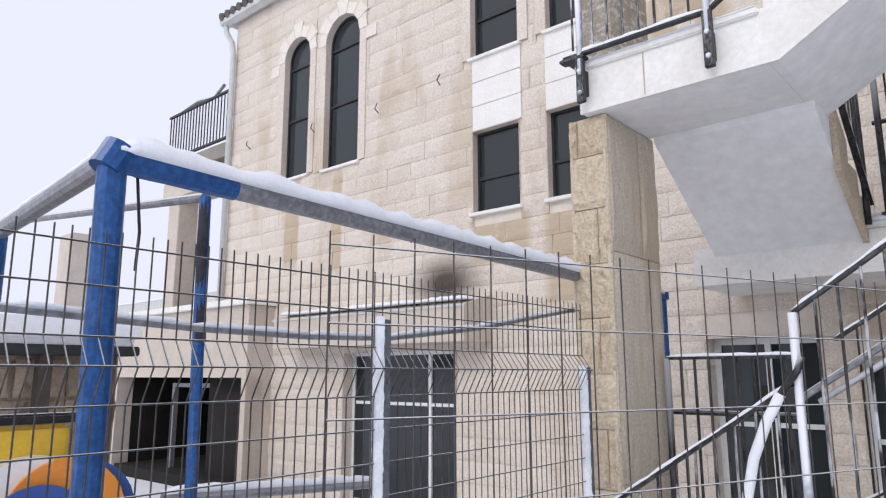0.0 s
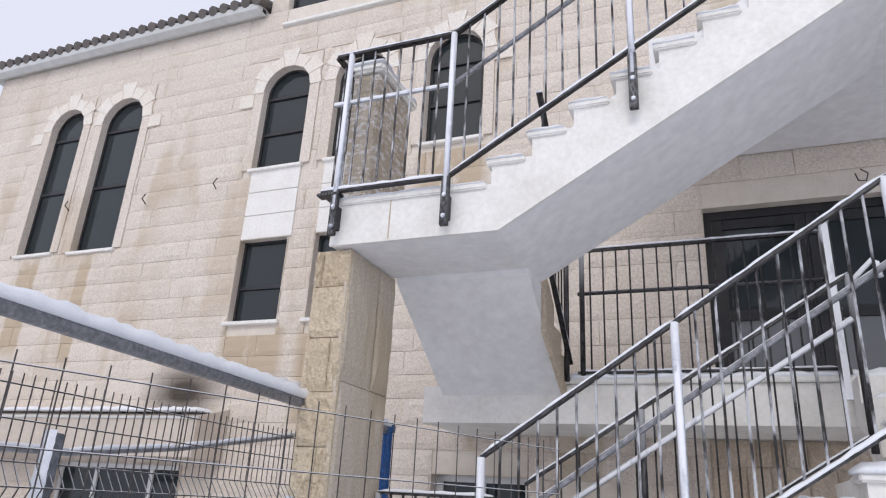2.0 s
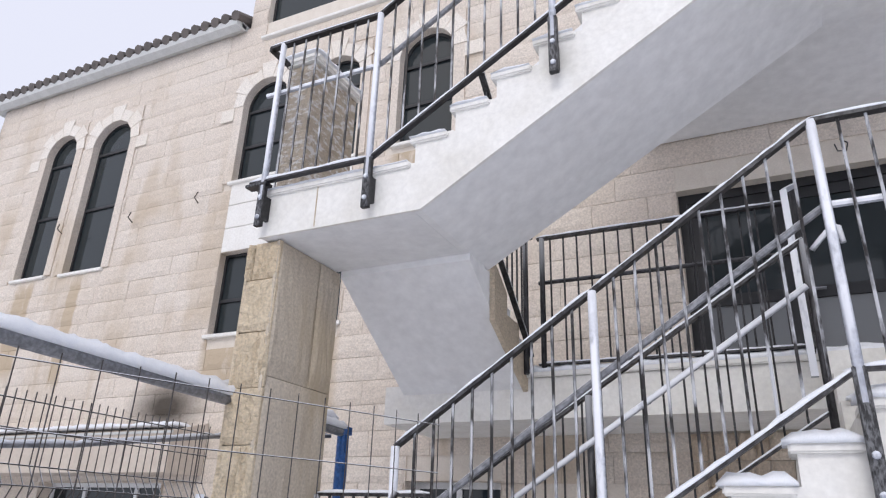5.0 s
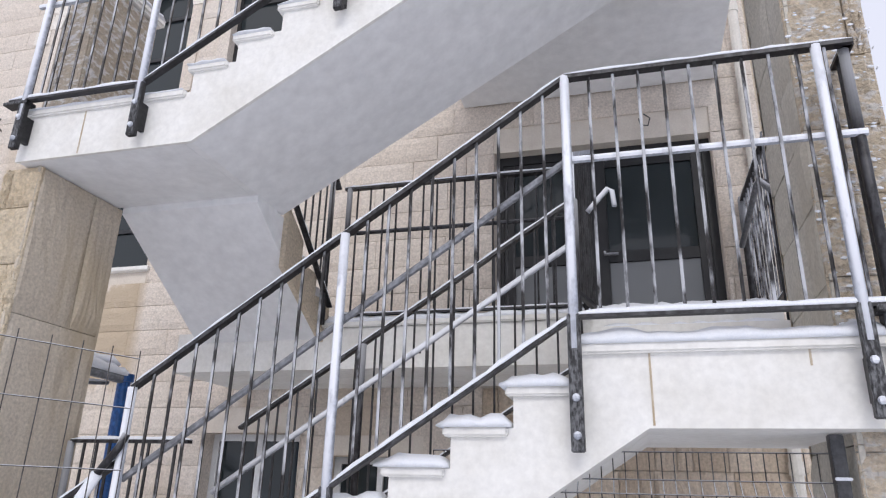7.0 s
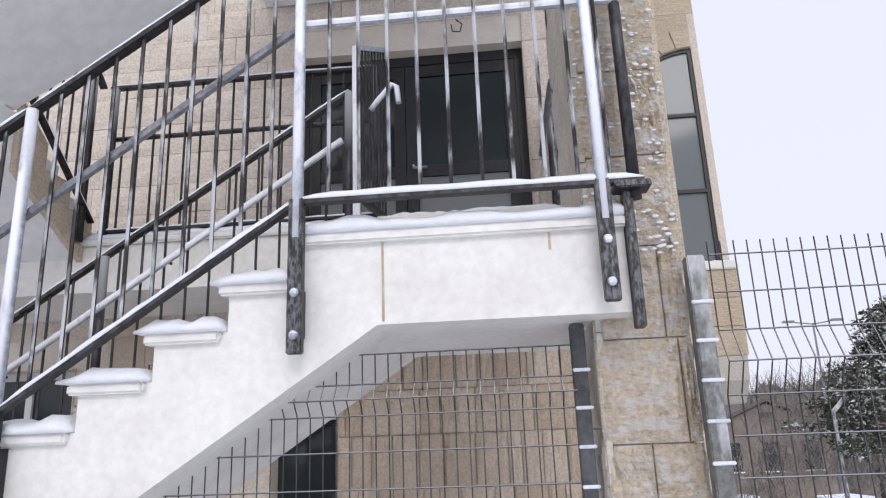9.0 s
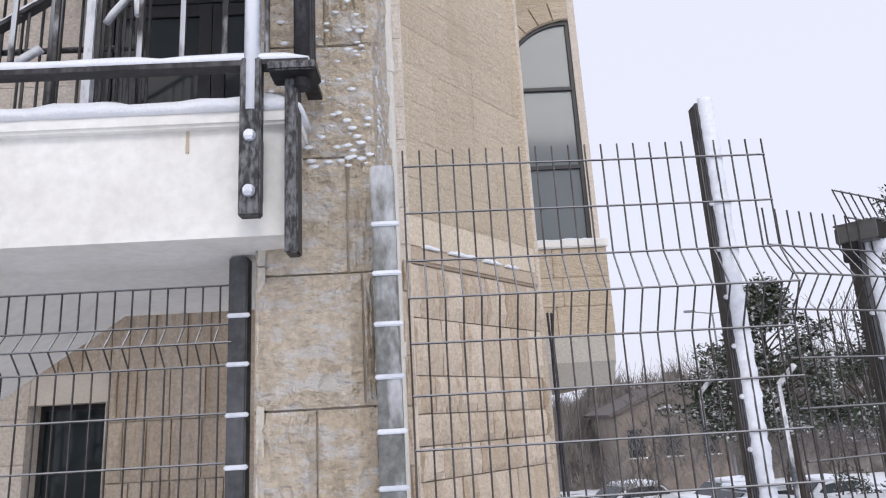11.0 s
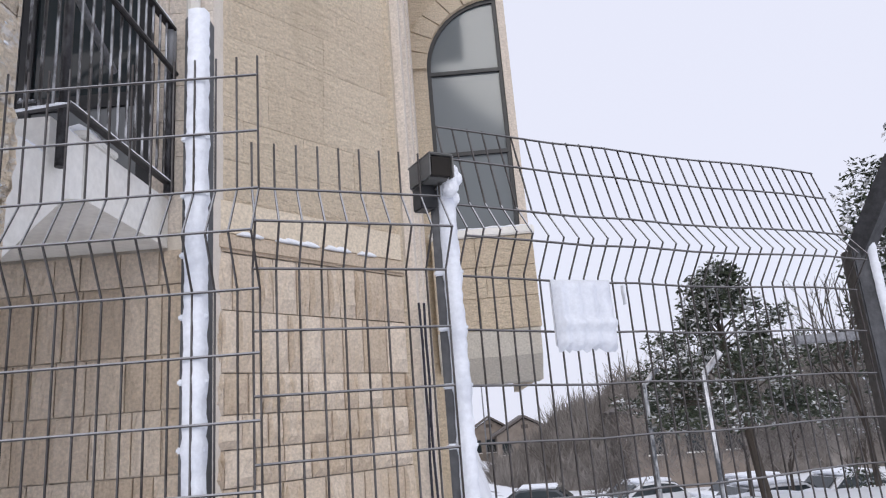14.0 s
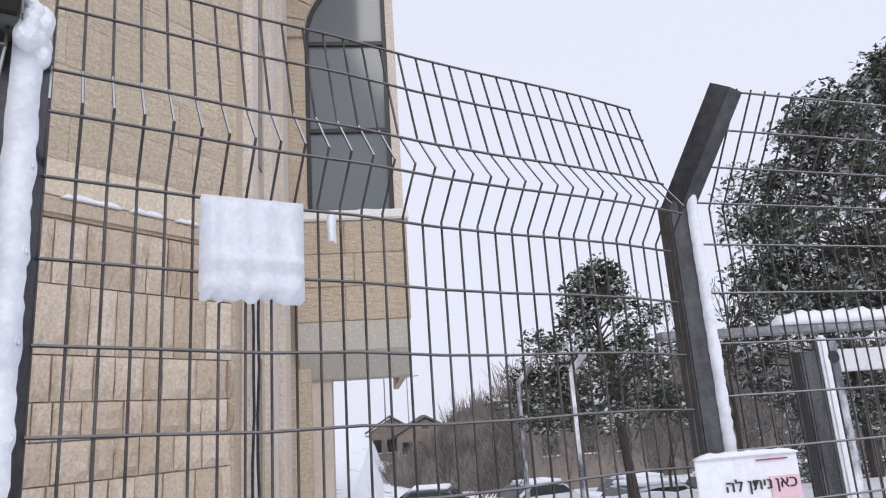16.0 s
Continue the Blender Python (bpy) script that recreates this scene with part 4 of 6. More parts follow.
def bolt_mesh():
    bm = bmesh.new()
    bmesh.ops.create_uvsphere(bm, u_segments=8, v_segments=5, radius=0.016)
    me = bpy.data.meshes.new("bolt")
    bm.to_mesh(me)
    bm.free()
    me.materials.append(M_POST)
    return me


BOLT = bolt_mesh()


def bar_mesh(h, r, mat=None):
    me = bpy.data.meshes.new("baluster")
    bm = tube(bmesh.new(), (0, 0, 0), (0, 0, h), r, 6)
    bm.to_mesh(me)
    bm.free()
    me.materials.append(mat or M_BAR)
    return me


def railing(name, label, runs, posts, axis="x", plane=R, spacing=0.105, rb=0.0075, bracket=True, group="", bars=None):
    """runs: (u0, u1, bottom z at u0, at u1, top z at u0, at u1, mids); posts: (u, z low, z top, bracket low)."""
    def P(u, z, d=0.0):
        return (u, plane + d, z) if axis == "x" else (plane + d, u, z)
    r = thing(name, label, "railing", P(runs[0][0], runs[0][2]), group)
    for u0, u1, b0, b1, t0, t1, mids in runs:
        wpart("top_rail", strip(bmesh.new(), P(u0, t0), P(u1, t1), 0.045, 0.018), M_RAIL, r)
        wpart("rail_snow", snow_strip(P(u0, t0 + 0.009), P(u1, t1 + 0.009), 0.046, 0.018, int(100 * abs(u0)) + 7), M_SNOW, r, "thin snow on the rail")
        wpart("bottom_rail", strip(bmesh.new(), P(u0, b0), P(u1, b1), 0.04, 0.014), M_RAIL, r)
        wpart("rail_snow", snow_strip(P(u0, b0 + 0.007), P(u1, b1 + 0.007), 0.042, 0.024 if bars is None else 0.014, int(100 * abs(u1)) + 9), M_SNOW, r, "thin snow on the rail")
        for m0, m1 in mids:
            wpart("mid_rail", tube(bmesh.new(), P(u0, m0, 0.025), P(u1, m1, 0.025), 0.017, 8), (M_POST if b0 == b1 else M_STEEL) if bars is None else M_RAIL, r)
        n = max(1, round(abs(u1 - u0) / spacing))
        cache = {}
        for k in range(1, n):
            f = k / n
            u, b, t = u0 + (u1 - u0) * f, b0 + (b1 - b0) * f, t0 + (t1 - t0) * f
            h = round(t - b, 2)
            if h not in cache:
                cache[h] = bar_mesh(h, rb, bars)
            share("baluster", cache[h], P(u, b), r)
    for u, lo, hi, br in posts:
        bm = tube(bmesh.new(), P(u, lo, -0.01), P(u, hi, -0.01), 0.021, 12)
        for f in bm.faces:
            f.smooth = len(f.verts) == 4
        wpart("post", bm, M_POST if bars is None else M_RAIL, r)
        if br:
            bk = wpart("bracket", B(u - 0.026, u + 0.026, plane - 0.028, plane + 0.006, br, lo + 0.14, bevel=0.004), M_BRACKET, r, "black steel bracket bolted to the stair face")
            wpart("spacer", B(u - 0.012, u + 0.012, plane + 0.007, S - 0.001, br + 0.06, br + 0.22), M_BRACKET, r)
            for z in (br + 0.06, br + 0.2):
                share("bolt", BOLT, (u, plane - 0.03, z), r)
    return r


SL = 0.61
C_RUN = lambda u: 3.92 + SL * (u + 0.25)
railing("stair_railing", "black and rimed steel railing of the upper flight and landing",
        [(-1.15, -0.25, 3.92, 3.92, 5.0, 5.0, [(4.62, 4.62)]),
         (-0.25, 2.05, 3.92, 3.92 + SL * 2.3, 5.0, 5.0 + SL * 2.3, [(4.62, 4.62 + SL * 2.3)])],
        [(-1.035, 3.78, 5.0, 3.6), (-0.25, 3.78, 5.0, 3.59), (0.9, 4.44, 5.68, 4.2), (2.05, 5.16, 6.38, 4.9)])
railing("stair_railing", "steel railing end across the upper landing", [(4.235, 5.0, 3.92, 3.92, 5.0, 5.0, [])], [], "y", -1.15)
railing("stair_railing", "rimed steel railing of the lower flight and landing",
        [(0.04, 1.04, 1.16, 1.83, 2.25, 2.93, [(1.85, 2.53)]),
         (1.04, 2.05, 1.83, 2.5, 2.93, 3.61, [(2.53, 3.21)]),
         (2.05, 3.22, 2.5, 2.5, 3.61, 3.61, [(3.21, 3.21)]),
         (-1.2, 0.04, 0.33, 1.16, 1.1, 1.93, [])],
        [(0.04, 1.0, 2.25, 0), (1.04, 1.7, 2.93, 1.5), (2.05, 2.37, 3.61, 1.98), (3.08, 2.37, 3.61, 2.1)])
railing("stair_railing", "steel railing closing the end of the lower landing", [(4.235, 4.42, 2.5, 2.5, 3.61, 3.61, [])], [(4.27, 2.45, 3.61, 0)], "y", 3.205, spacing=0.035, rb=0.009, bars=M_DBAR)
railing("stair_railing", "dark inner railing of the lower flight",
        [(0.0, 2.0, 1.21, 2.50, 2.16, 3.45, [])], [(2.0, 2.4, 3.45, 0), (0.75, 1.44, 2.64, 0)], "x", 5.25, bracket=False, bars=M_DBAR, spacing=0.12, rb=0.0065)
ir = thing("handrail", "rimed tubular handrail on the inner side of the lower flight", "handrail", (1.0, 5.2, 2.52))
wpart("tube", path_tube([Vector((-0.1, 5.19, 1.80)), Vector((1.98, 5.19, 3.16))], 0.018), M_POST, ir)
for x in (0.3, 1.1, 1.9):
    wpart("fixing", tube(bmesh.new(), (x, 5.19, 1.860 + 0.656 * x), (x, 5.24, 1.860 + 0.656 * x), 0.008, 6), M_RAIL, ir)
railing("walkway_railing", "dark steel railing along the walkway edge",
        [(0.2, 2.0, 3.03, 3.03, 4.04, 4.04, [(3.68, 3.68)])], [(0.24, 2.95, 4.04, 0), (2.0, 2.95, 4.04, 0)], "x", 6.04, bracket=False, bars=M_DBAR)
railing("walkway_railing", "dark steel railing round the walkway end and down its short steps",
        [(5.785, 6.86, 3.0, 3.0, 4.03, 4.03, [(3.72, 3.72)]),
         (5.785, 5.24, 2.99, 2.66, 4.03, 3.72, [])], [(5.785, 2.7, 4.05, 0), (6.85, 2.95, 4.06, 0), (6.89, 2.95, 4.06, 0)], "y", 3.18, bracket=False, spacing=0.088, bars=M_BAR)
wr = thing("handrail", "dark tubular handrail inside the walkway end railing", "handrail", (3.12, 5.8, 3.7))
wpart("tube", path_tube([Vector(q) for q in ((3.06, 6.4, 3.5), (3.1, 5.85, 3.72), (3.1, 5.75, 3.7), (3.1, 5.24, 3.36))], 0.02), M_STEEL, wr)
for y in (5.8, 5.3):
    wpart("fixing", tube(bmesh.new(), (3.1, y, 3.36 + 0.64 * (y - 5.24)), (3.175, y, 3.36 + 0.64 * (y - 5.24)), 0.01, 6), M_RAIL, wr)


railing("stair_railing", "black sloping railing beside the cross flight",
        [(5.0, 6.04, 3.95, 3.1, 4.95, 4.05, [])], [(5.95, 2.95, 4.1, 0)], "y", 0.14, bracket=False, bars=M_DBAR)
railing("yard_railing", "black barred yard railing with snow on its middle bar",
        [(-0.9, -0.12, 0.5, 0.5, 2.06, 2.06, [(1.73, 1.73)])], [(-0.9, 0.3, 2.06, 0)], "x", 4.95, bracket=False, bars=M_DBAR, spacing=0.085, rb=0.009)


def make_handrail():
    h = thing("handrail", "bent tubular handrail thickly coated with snow", "handrail", (0.0, 4.2, 1.2))
    pts = [Vector(p) for p in ((0.07, 4.2, 2.04), (0.05, 4.19, 1.98), (-0.03, 4.18, 1.87))]
    wpart("bare_tube", path_tube(pts, 0.017), M_RAIL, h, "bare black upper end")
    pts = [Vector(p) for p in ((-0.03, 4.18, 1.87), (-0.10, 4.17, 1.74), (-0.17, 4.17, 1.57), (-0.21, 4.17, 1.4), (-0.24, 4.17, 1.1), (-0.26, 4.17, 0.3))]
    wpart("snowy_tube", path_tube(pts, 0.025, 10), M_SNOW, h, "snow-coated lower length")


make_handrail()
for x, z, zz in ((3.235, 2.02, 2.52),):
    e = thing("end_plate", "black steel plate bolted to the landing end", "bracket", (x, 4.3, z))
    wpart("plate", B(3.152, 3.185, 4.26, 4.32, z, zz, bevel=0.004), M_BRACKET, e)
    wpart("foot", B(3.12, 3.24, 4.21, 4.3, 2.475, 2.5, bevel=0.004), M_BRACKET, e)
e = thing("end_plate", "black steel plate at the landing corner", "bracket", (-1.12, 4.25, 3.88))
wpart("plate", B(-1.17, -1.0, 4.2, 4.27, 3.885, 3.905, bevel=0.003), M_BRACKET, e)


# ---- stone columns ----
def pier_lumps():
    """Small flattened lumps of snow caught in the rough upper faces of the pier."""
    bm = bmesh.new()
    rnd = random.Random(12)
    for k in range(1500):
        front = rnd.random() < 0.5
        z = 2.3 + 2.8 * rnd.random() ** 1.3
        if noise.noise((z * 3.1, k % 7 * 0.6, 3.0)) < 0.0:
            continue
        r = rnd.uniform(0.003, 0.0095)
        if front:
            c, q = (rnd.uniform(3.04, 3.36), 4.432, z), (1.7, 0.45, 0.8, 1)
        else:
            c, q = (3.373, 4.45 + 0.72 * rnd.random() ** 1.4, z), (0.45, 1.9, 0.8, 1)
        bmesh.ops.create_icosphere(bm, subdivisions=1, radius=r, matrix=Matrix.Translation(c) @ Matrix.Diagonal(q))
    for f in bm.faces:
        f.smooth = True
    return bm



def column(name, label, x0, x1, y0, y1, z1, mat, smat, lmat, seed, course=0.33, rough=0.6, side_course=None):
    c = thing(name, label, "column", ((x0 + x1) / 2, y0, 0))
    wpart("column_core", B(x0 + 0.03, x1 - 0.03, y0 + 0.03, y1 - 0.03, 0, z1 - 0.01), M_JOINT, c)
    sc = side_course or course
    fr = block_set("column_block", mat, rough * 1.3, 4, 10, 8)
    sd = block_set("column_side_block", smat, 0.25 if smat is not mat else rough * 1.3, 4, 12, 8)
    lf = block_set("column_left_block", lmat, 0.2)
    lay_blocks(c, "stone_block", fr, (x0, y0 + 0.03, 0), 0, x1 - x0, 0, z1, course, (0.4, 0.6), 0.035, [], seed, joint=0.006)
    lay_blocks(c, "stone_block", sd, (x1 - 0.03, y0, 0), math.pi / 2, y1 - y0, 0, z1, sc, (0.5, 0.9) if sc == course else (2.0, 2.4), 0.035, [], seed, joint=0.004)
    lay_blocks(c, "stone_block", lf, (x0 + 0.03, y1, 0), -math.pi / 2, y1 - y0, 0, z1, course, (0.5, 0.9), 0.035, [], seed + 1, joint=0.005)
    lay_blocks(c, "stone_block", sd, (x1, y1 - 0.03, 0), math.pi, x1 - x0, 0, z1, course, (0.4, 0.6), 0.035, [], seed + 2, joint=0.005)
    return c


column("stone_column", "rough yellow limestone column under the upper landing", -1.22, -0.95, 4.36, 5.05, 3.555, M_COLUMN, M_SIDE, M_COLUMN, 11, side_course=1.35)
column("stone_pier", "rock-faced limestone pier dusted with snow beside the landing", 3.035, 3.365, 4.44, 5.2, 7.5, M_COLUMN_SNOWY, M_COLUMN_SNOWY, M_CONC, 21, rough=0.55)
tagged(part("pier_snow", pier_lumps(), M_SNOW), "wind-plastered snow clinging to the upper pier", "snow", kind="stuff")


M_STUB = stone("snow_streaked_pier_stone", (0.66, 0.57, 0.46), (0.55, 0.45, 0.33), (0.42, 0.33, 0.22), 0.5, 1.0, 26, 0.8, 0.6, (1, 1, 2.0), 0.05)


def make_stub():
    c = thing("pier_top", "stone pier top with a snow-covered coping on the upper landing", "column", (-1.0, 4.6, 3.87))
    wpart("pier_body", B(-1.14, -0.92, 4.45, 5.0, 3.87, 4.98, bevel=0.01), M_STUB, c)
    wpart("coping", B(-1.18, -0.88, 4.41, 5.04, 4.985, 5.05, bevel=0.02), M_PANEL, c)
    wpart("snow", snow_strip((-1.03, 4.4, 5.05), (-1.03, 5.04, 5.05), 0.3, 0.04, 5), M_SNOW, c)


make_stub()


# ---- the dark double door on the walkway ----
def make_door():
    a, b, c, d = DOOR
    y = F + 0.14
    w = thing("door_1", "dark metal double door with glazed upper panes and grey lower panels", "door", ((a + b) / 2, y, c), kind="structure")
    for bm in (B(a, a + 0.07, y, y + 0.08, c, d), B(b - 0.07, b, y, y + 0.08, c, d), B(a + 0.07, b - 0.07, y, y + 0.08, d - 0.08, d)):
        wpart("door_frame", bm, M_FRAME, w)
    mid = a + (b - a) * 0.47
    for x0, x1 in ((a + 0.072, mid - 0.003), (mid + 0.003, b - 0.072)):
        leaf = wpart("door_leaf", B(x0, x0 + 0.09, y + 0.01, y + 0.06, c, d - 0.083), M_FRAME, w)
        wpart("leaf_stile", B(x1 - 0.09, x1, y + 0.01, y + 0.06, c, d - 0.083), M_FRAME, w)
        for z in (c, c + 0.72, d - 0.18):
            wpart("leaf_rail", B(x0 + 0.092, x1 - 0.092, y + 0.012, y + 0.058, z, z + 0.095), M_FRAME, w)
        wpart("pane", B(x0 + 0.092, x1 - 0.092, y + 0.03, y + 0.038, c + 0.82, d - 0.183), M_GLASS, w)
        wpart("lower_panel", B(x0 + 0.092, x1 - 0.092, y + 0.03, y + 0.038, c + 0.1, c + 0.718), M_FROSTG, w)
    wpart("door_handle", path_tube([Vector((mid + 0.06, y - 0.03, 3.75)), Vector((mid + 0.06, y - 0.05, 3.72)), Vector((mid + 0.17, y - 0.05, 3.72))], 0.012), M_STEEL, w, "steel lever handle")
    for u in (a - 0.001, b - 0.004):
        wpart("reveal", B(u, u + 0.005, F + 0.002, y, c, d), M_FACADE, w)
    g = thing("metal_gate", "dark barred metal gate standing open on the walkway", "gate", (2.05, 5.7, 2.93))
    wpart("gate_post", B(1.945, 1.985, 5.58, 5.62, 2.75, 3.93), M_POST, g, "rimed gate post")
    wpart("top_bar", strip(bmesh.new(), (1.97, 5.6, 3.93), (2.06, 6.05, 4.17), 0.03, 0.03), M_POST, g)
    wpart("bottom_bar", strip(bmesh.new(), (1.97, 5.6, 3.0), (2.06, 6.05, 3.0), 0.03, 0.03), M_RAIL, g)
    for k in range(9):
        q = (k + 0.5) / 9
        wpart("gate_bar", tube(bmesh.new(), (1.97 + 0.09 * q, 5.6 + 0.45 * q, 3.0), (1.97 + 0.09 * q, 5.6 + 0.45 * q, 3.93 + 0.24 * q), 0.008, 6), M_DBAR, g)
    wpart("gate_handle", path_tube([Vector((2.06, 5.54, 3.49)), Vector((2.1, 5.52, 3.53)), Vector((2.19, 5.5, 3.62)), Vector((2.215, 5.5, 3.6)), Vector((2.225, 5.5, 3.5))], 0.017), M_POST, g, "rimed bent handle")


make_door()


# ---- fences ----
def wire_mesh(name, h, fold, r=0.0026):
    """A welded-mesh upright wire; fold: (z, offset) points of its V-shaped beads."""
    bm = path_tube([Vector((0, -o, z)) for z, o in fold], r, 5)
    me = bpy.data.meshes.new(name)
    bm.to_mesh(me)
    bm.free()
    me.materials.append(M_WIRE)
    return me


def mesh_panel(name, label, a, b, z0, top, fold, levels, spacing=0.0435, group="welded mesh fence panels", lean=0.0, r=0.0026, skip=None, sag=None):
    """A welded mesh fence panel between two points of the plan. fold: (height below the top, offset towards the street)."""
    a, b = Vector((a[0], a[1], 0)), Vector((b[0], b[1], 0))
    d = b - a
    turn = math.atan2(d.y, d.x)
    fz = sorted([(top - h, o) for h, o in fold] + [(z0, 0.0)])
    p = thing(name, label, "fence", (a.x, a.y, z0), group)
    me = wire_mesh("upright_wire", top - z0, fz, r)

    def off(z):
        for (za, oa), (zb, ob_) in zip(fz, fz[1:]):
            if za <= z <= zb:
                return oa + (ob_ - oa) * (z - za) / max(zb - za, 1e-6)
        return fz[-1][1]

    n = int(d.length / spacing)
    nrm = Vector((d.y, -d.x, 0)).normalized()
    for k in range(n + 1):
        if skip and skip(k / max(n, 1)):
            continue
        q = a + d * (k / max(n, 1))
        dz = sag(k / max(n, 1)) if sag else 0.0
        share("upright_wire", me, (q.x, q.y, dz), p, (lean, 0, turn))
    for lv in levels:
        z = top - lv
        o = nrm * (off(z) + 0.005)
        if sag:
            pts = [a + d * f + o + Vector((0, 0, z + sag(f))) for f in [i / 8 for i in range(9)]]
        else:
            pts = [a + o + Vector((0, 0, z)), b + o + Vector((0, 0, z))]
        wpart("cross_wire", path_tube(pts, r * 1.15, 5), M_WIRE, p)
    return p


def fence_post(x, y, z0, z1, mat, label, w=0.05, bend=None, clips=None, snow=0.35):
    """clips: the height of the highest wire clip; the rest follow the wires downwards."""
    if clips is None:
        clips = z1 - 0.16
    zs = [clips - 0.128 * k for k in range(12) if clips - 0.128 * k > z0 + 0.3] if clips else []
    p = thing("fence_post", label, "fence post", (x, y, z0), "fence posts")
    wpart("post", B(x - w / 2, x + w / 2, y - w / 2, y + w / 2, z0, z1, bevel=0.004), mat, p)
    if bend:
        wpart("bent_arm", strip(bmesh.new(), (x, y, z1 - 0.02), (x + bend[0], y + bend[1], z1 + bend[2]), w * 0.8, w * 0.8), mat, p)
    for z in zs:
        wpart("clip", B(x - w * 0.54, x + w * 0.66, y - w * 0.62, y - w * 0.4, z - 0.006, z + 0.006, bevel=0.003), M_RIME, p)
    if snow:
        wpart("clinging_snow", snow_column(x - w * snow, x + w * 0.56, y - w / 2 - 0.002, z0 + 0.3, z1 + 0.01, 0.012, int(x * 91), zs), M_RIME, p, "snow plastered on the street side")
    return p


FOLD = [(0.0, 0.0), (0.287, 0.0), (0.365, 0.055), (0.467, 0.0), (0.8, 0.0)]
LEV = [0.04, 0.153, 0.287, 0.365] + [0.467 + 0.12 * k for k in range(13)]
STR = [(0.0, 0.0), (0.4, 0.0)]
LABEL = "galvanised welded mesh fence panel with V-shaped folds"
mesh_panel("mesh_fence", LABEL, (-0.92, 0.2), (-0.97, 2.5), 0.1, 2.35, FOLD, LEV)
mesh_panel("mesh_fence", LABEL, (-0.97, 2.5), (-1.0, 4.05), 0.1, 2.35, FOLD, LEV)
mesh_panel("mesh_fence", "loose welded mesh panel leaning in the yard", (-0.2, 1.6), (0.6, 3.55), 0.2, 2.27, STR, [0.03, 0.2, 0.4, 0.6, 0.8, 1.0, 1.2, 1.4], 0.1, r=0.002)
fence_post(-0.97, 2.5, 0.1, 2.17, M_FPOST, "rimed galvanised fence post")
fence_post(-1.0, 4.07, 0.1, 2.0, M_FPOST, "rimed galvanised fence post beside the column")
mesh_panel("mesh_fence", LABEL, (1.4, 4.53), (2.97, 4.53), 0.1, 2.006, [(0, 0), (0.11, 0), (0.165, 0.05), (0.22, 0), (0.8, 0)], [0.003, 0.11, 0.165, 0.22] + [0.345 + 0.125 * k for k in range(10)], 0.0465)
fence_post(2.985, 4.5, 0.1, 2.07, M_DPOST, "dark galvanised fence post under the landing", snow=0)
def down(z, n, pitch=0.128):
    return [z - pitch * k for k in range(n)]


WIRES = [2.27, 2.14, 2.012, 1.905] + down(1.80, 11)
mesh_panel("mesh_fence", LABEL, (3.44, 4.39), (4.43, 4.42), 0.1, 2.318, [(0, 0), (0.306, 0), (0.413, 0.06), (0.518, 0), (0.8, 0)], [2.318 - z for z in WIRES], 0.0435)
fence_post(3.385, 4.38, 0.1, 2.265, M_GPOST, "rimed galvanised fence post beside the stone pier", 0.06, snow=0.0)
fence_post(4.29, 4.455, 0.1, 2.44, M_DPOST, "dark fence post plastered with snow, rising above the mesh", 0.05, clips=2.14)
WIRES = [2.02, 1.93] + down(1.846, 11)
mesh_panel("mesh_fence", LABEL, (4.41, 4.44), (4.80, 4.60), 0.1, 2.125, [(0, 0), (0.105, 0), (0.195, 0.06), (0.279, 0), (0.8, 0)], [2.125 - z for z in WIRES], 0.0435)
mesh_panel("mesh_fence", "welded mesh fence panel with its bent upper part sticking up", (4.83, 4.68), (6.06, 5.245), 0.05, 2.262, [(0, -0.065), (0.23, 0.0), (0.315, 0.065), (0.404, 0.0), (0.8, 0.0)], [0.006, 0.105] + [2.262 - z for z in WIRES], 0.0435, sag=lambda f: -0.034 * f - 0.014 * math.exp(-((f - 0.2) / 0.1) ** 2) + 0.006 * math.sin(9 * f))
fence_post(4.803, 4.66, 0.05, 2.05, M_DPOST, "fence post with snow plastered on one side", 0.056, clips=1.846, snow=0.18)
fence_post(6.115, 5.285, 0.0, 1.95, M_DPOST, "dark grey square fence post with a cranked arm", 0.072, (0.10, -0.16, 0.25), clips=0, snow=-0.12)
mesh_panel("mesh_fence", LABEL, (6.17, 5.29), (8.9, 5.85), 0.0, 2.2, [(0, 0.17), (0.26, 0.0), (0.8, 0.0)], [0.01, 0.09, 0.17, 0.25] + [0.36 + 0.128 * k for k in range(11)], 0.0435)
for x, y, z in ((5.25, 4.87, 1.8), (5.06, 4.77, 1.70)):
    k = thing("snow_clump", "small clump of snow hanging on the fence wire", "snow", (x, y, z))
    wpart("clump", snow_column(x - 0.008, x + 0.008, y - 0.02, z - 0.03, z + 0.02, 0.012, 5), M_RIME, k)


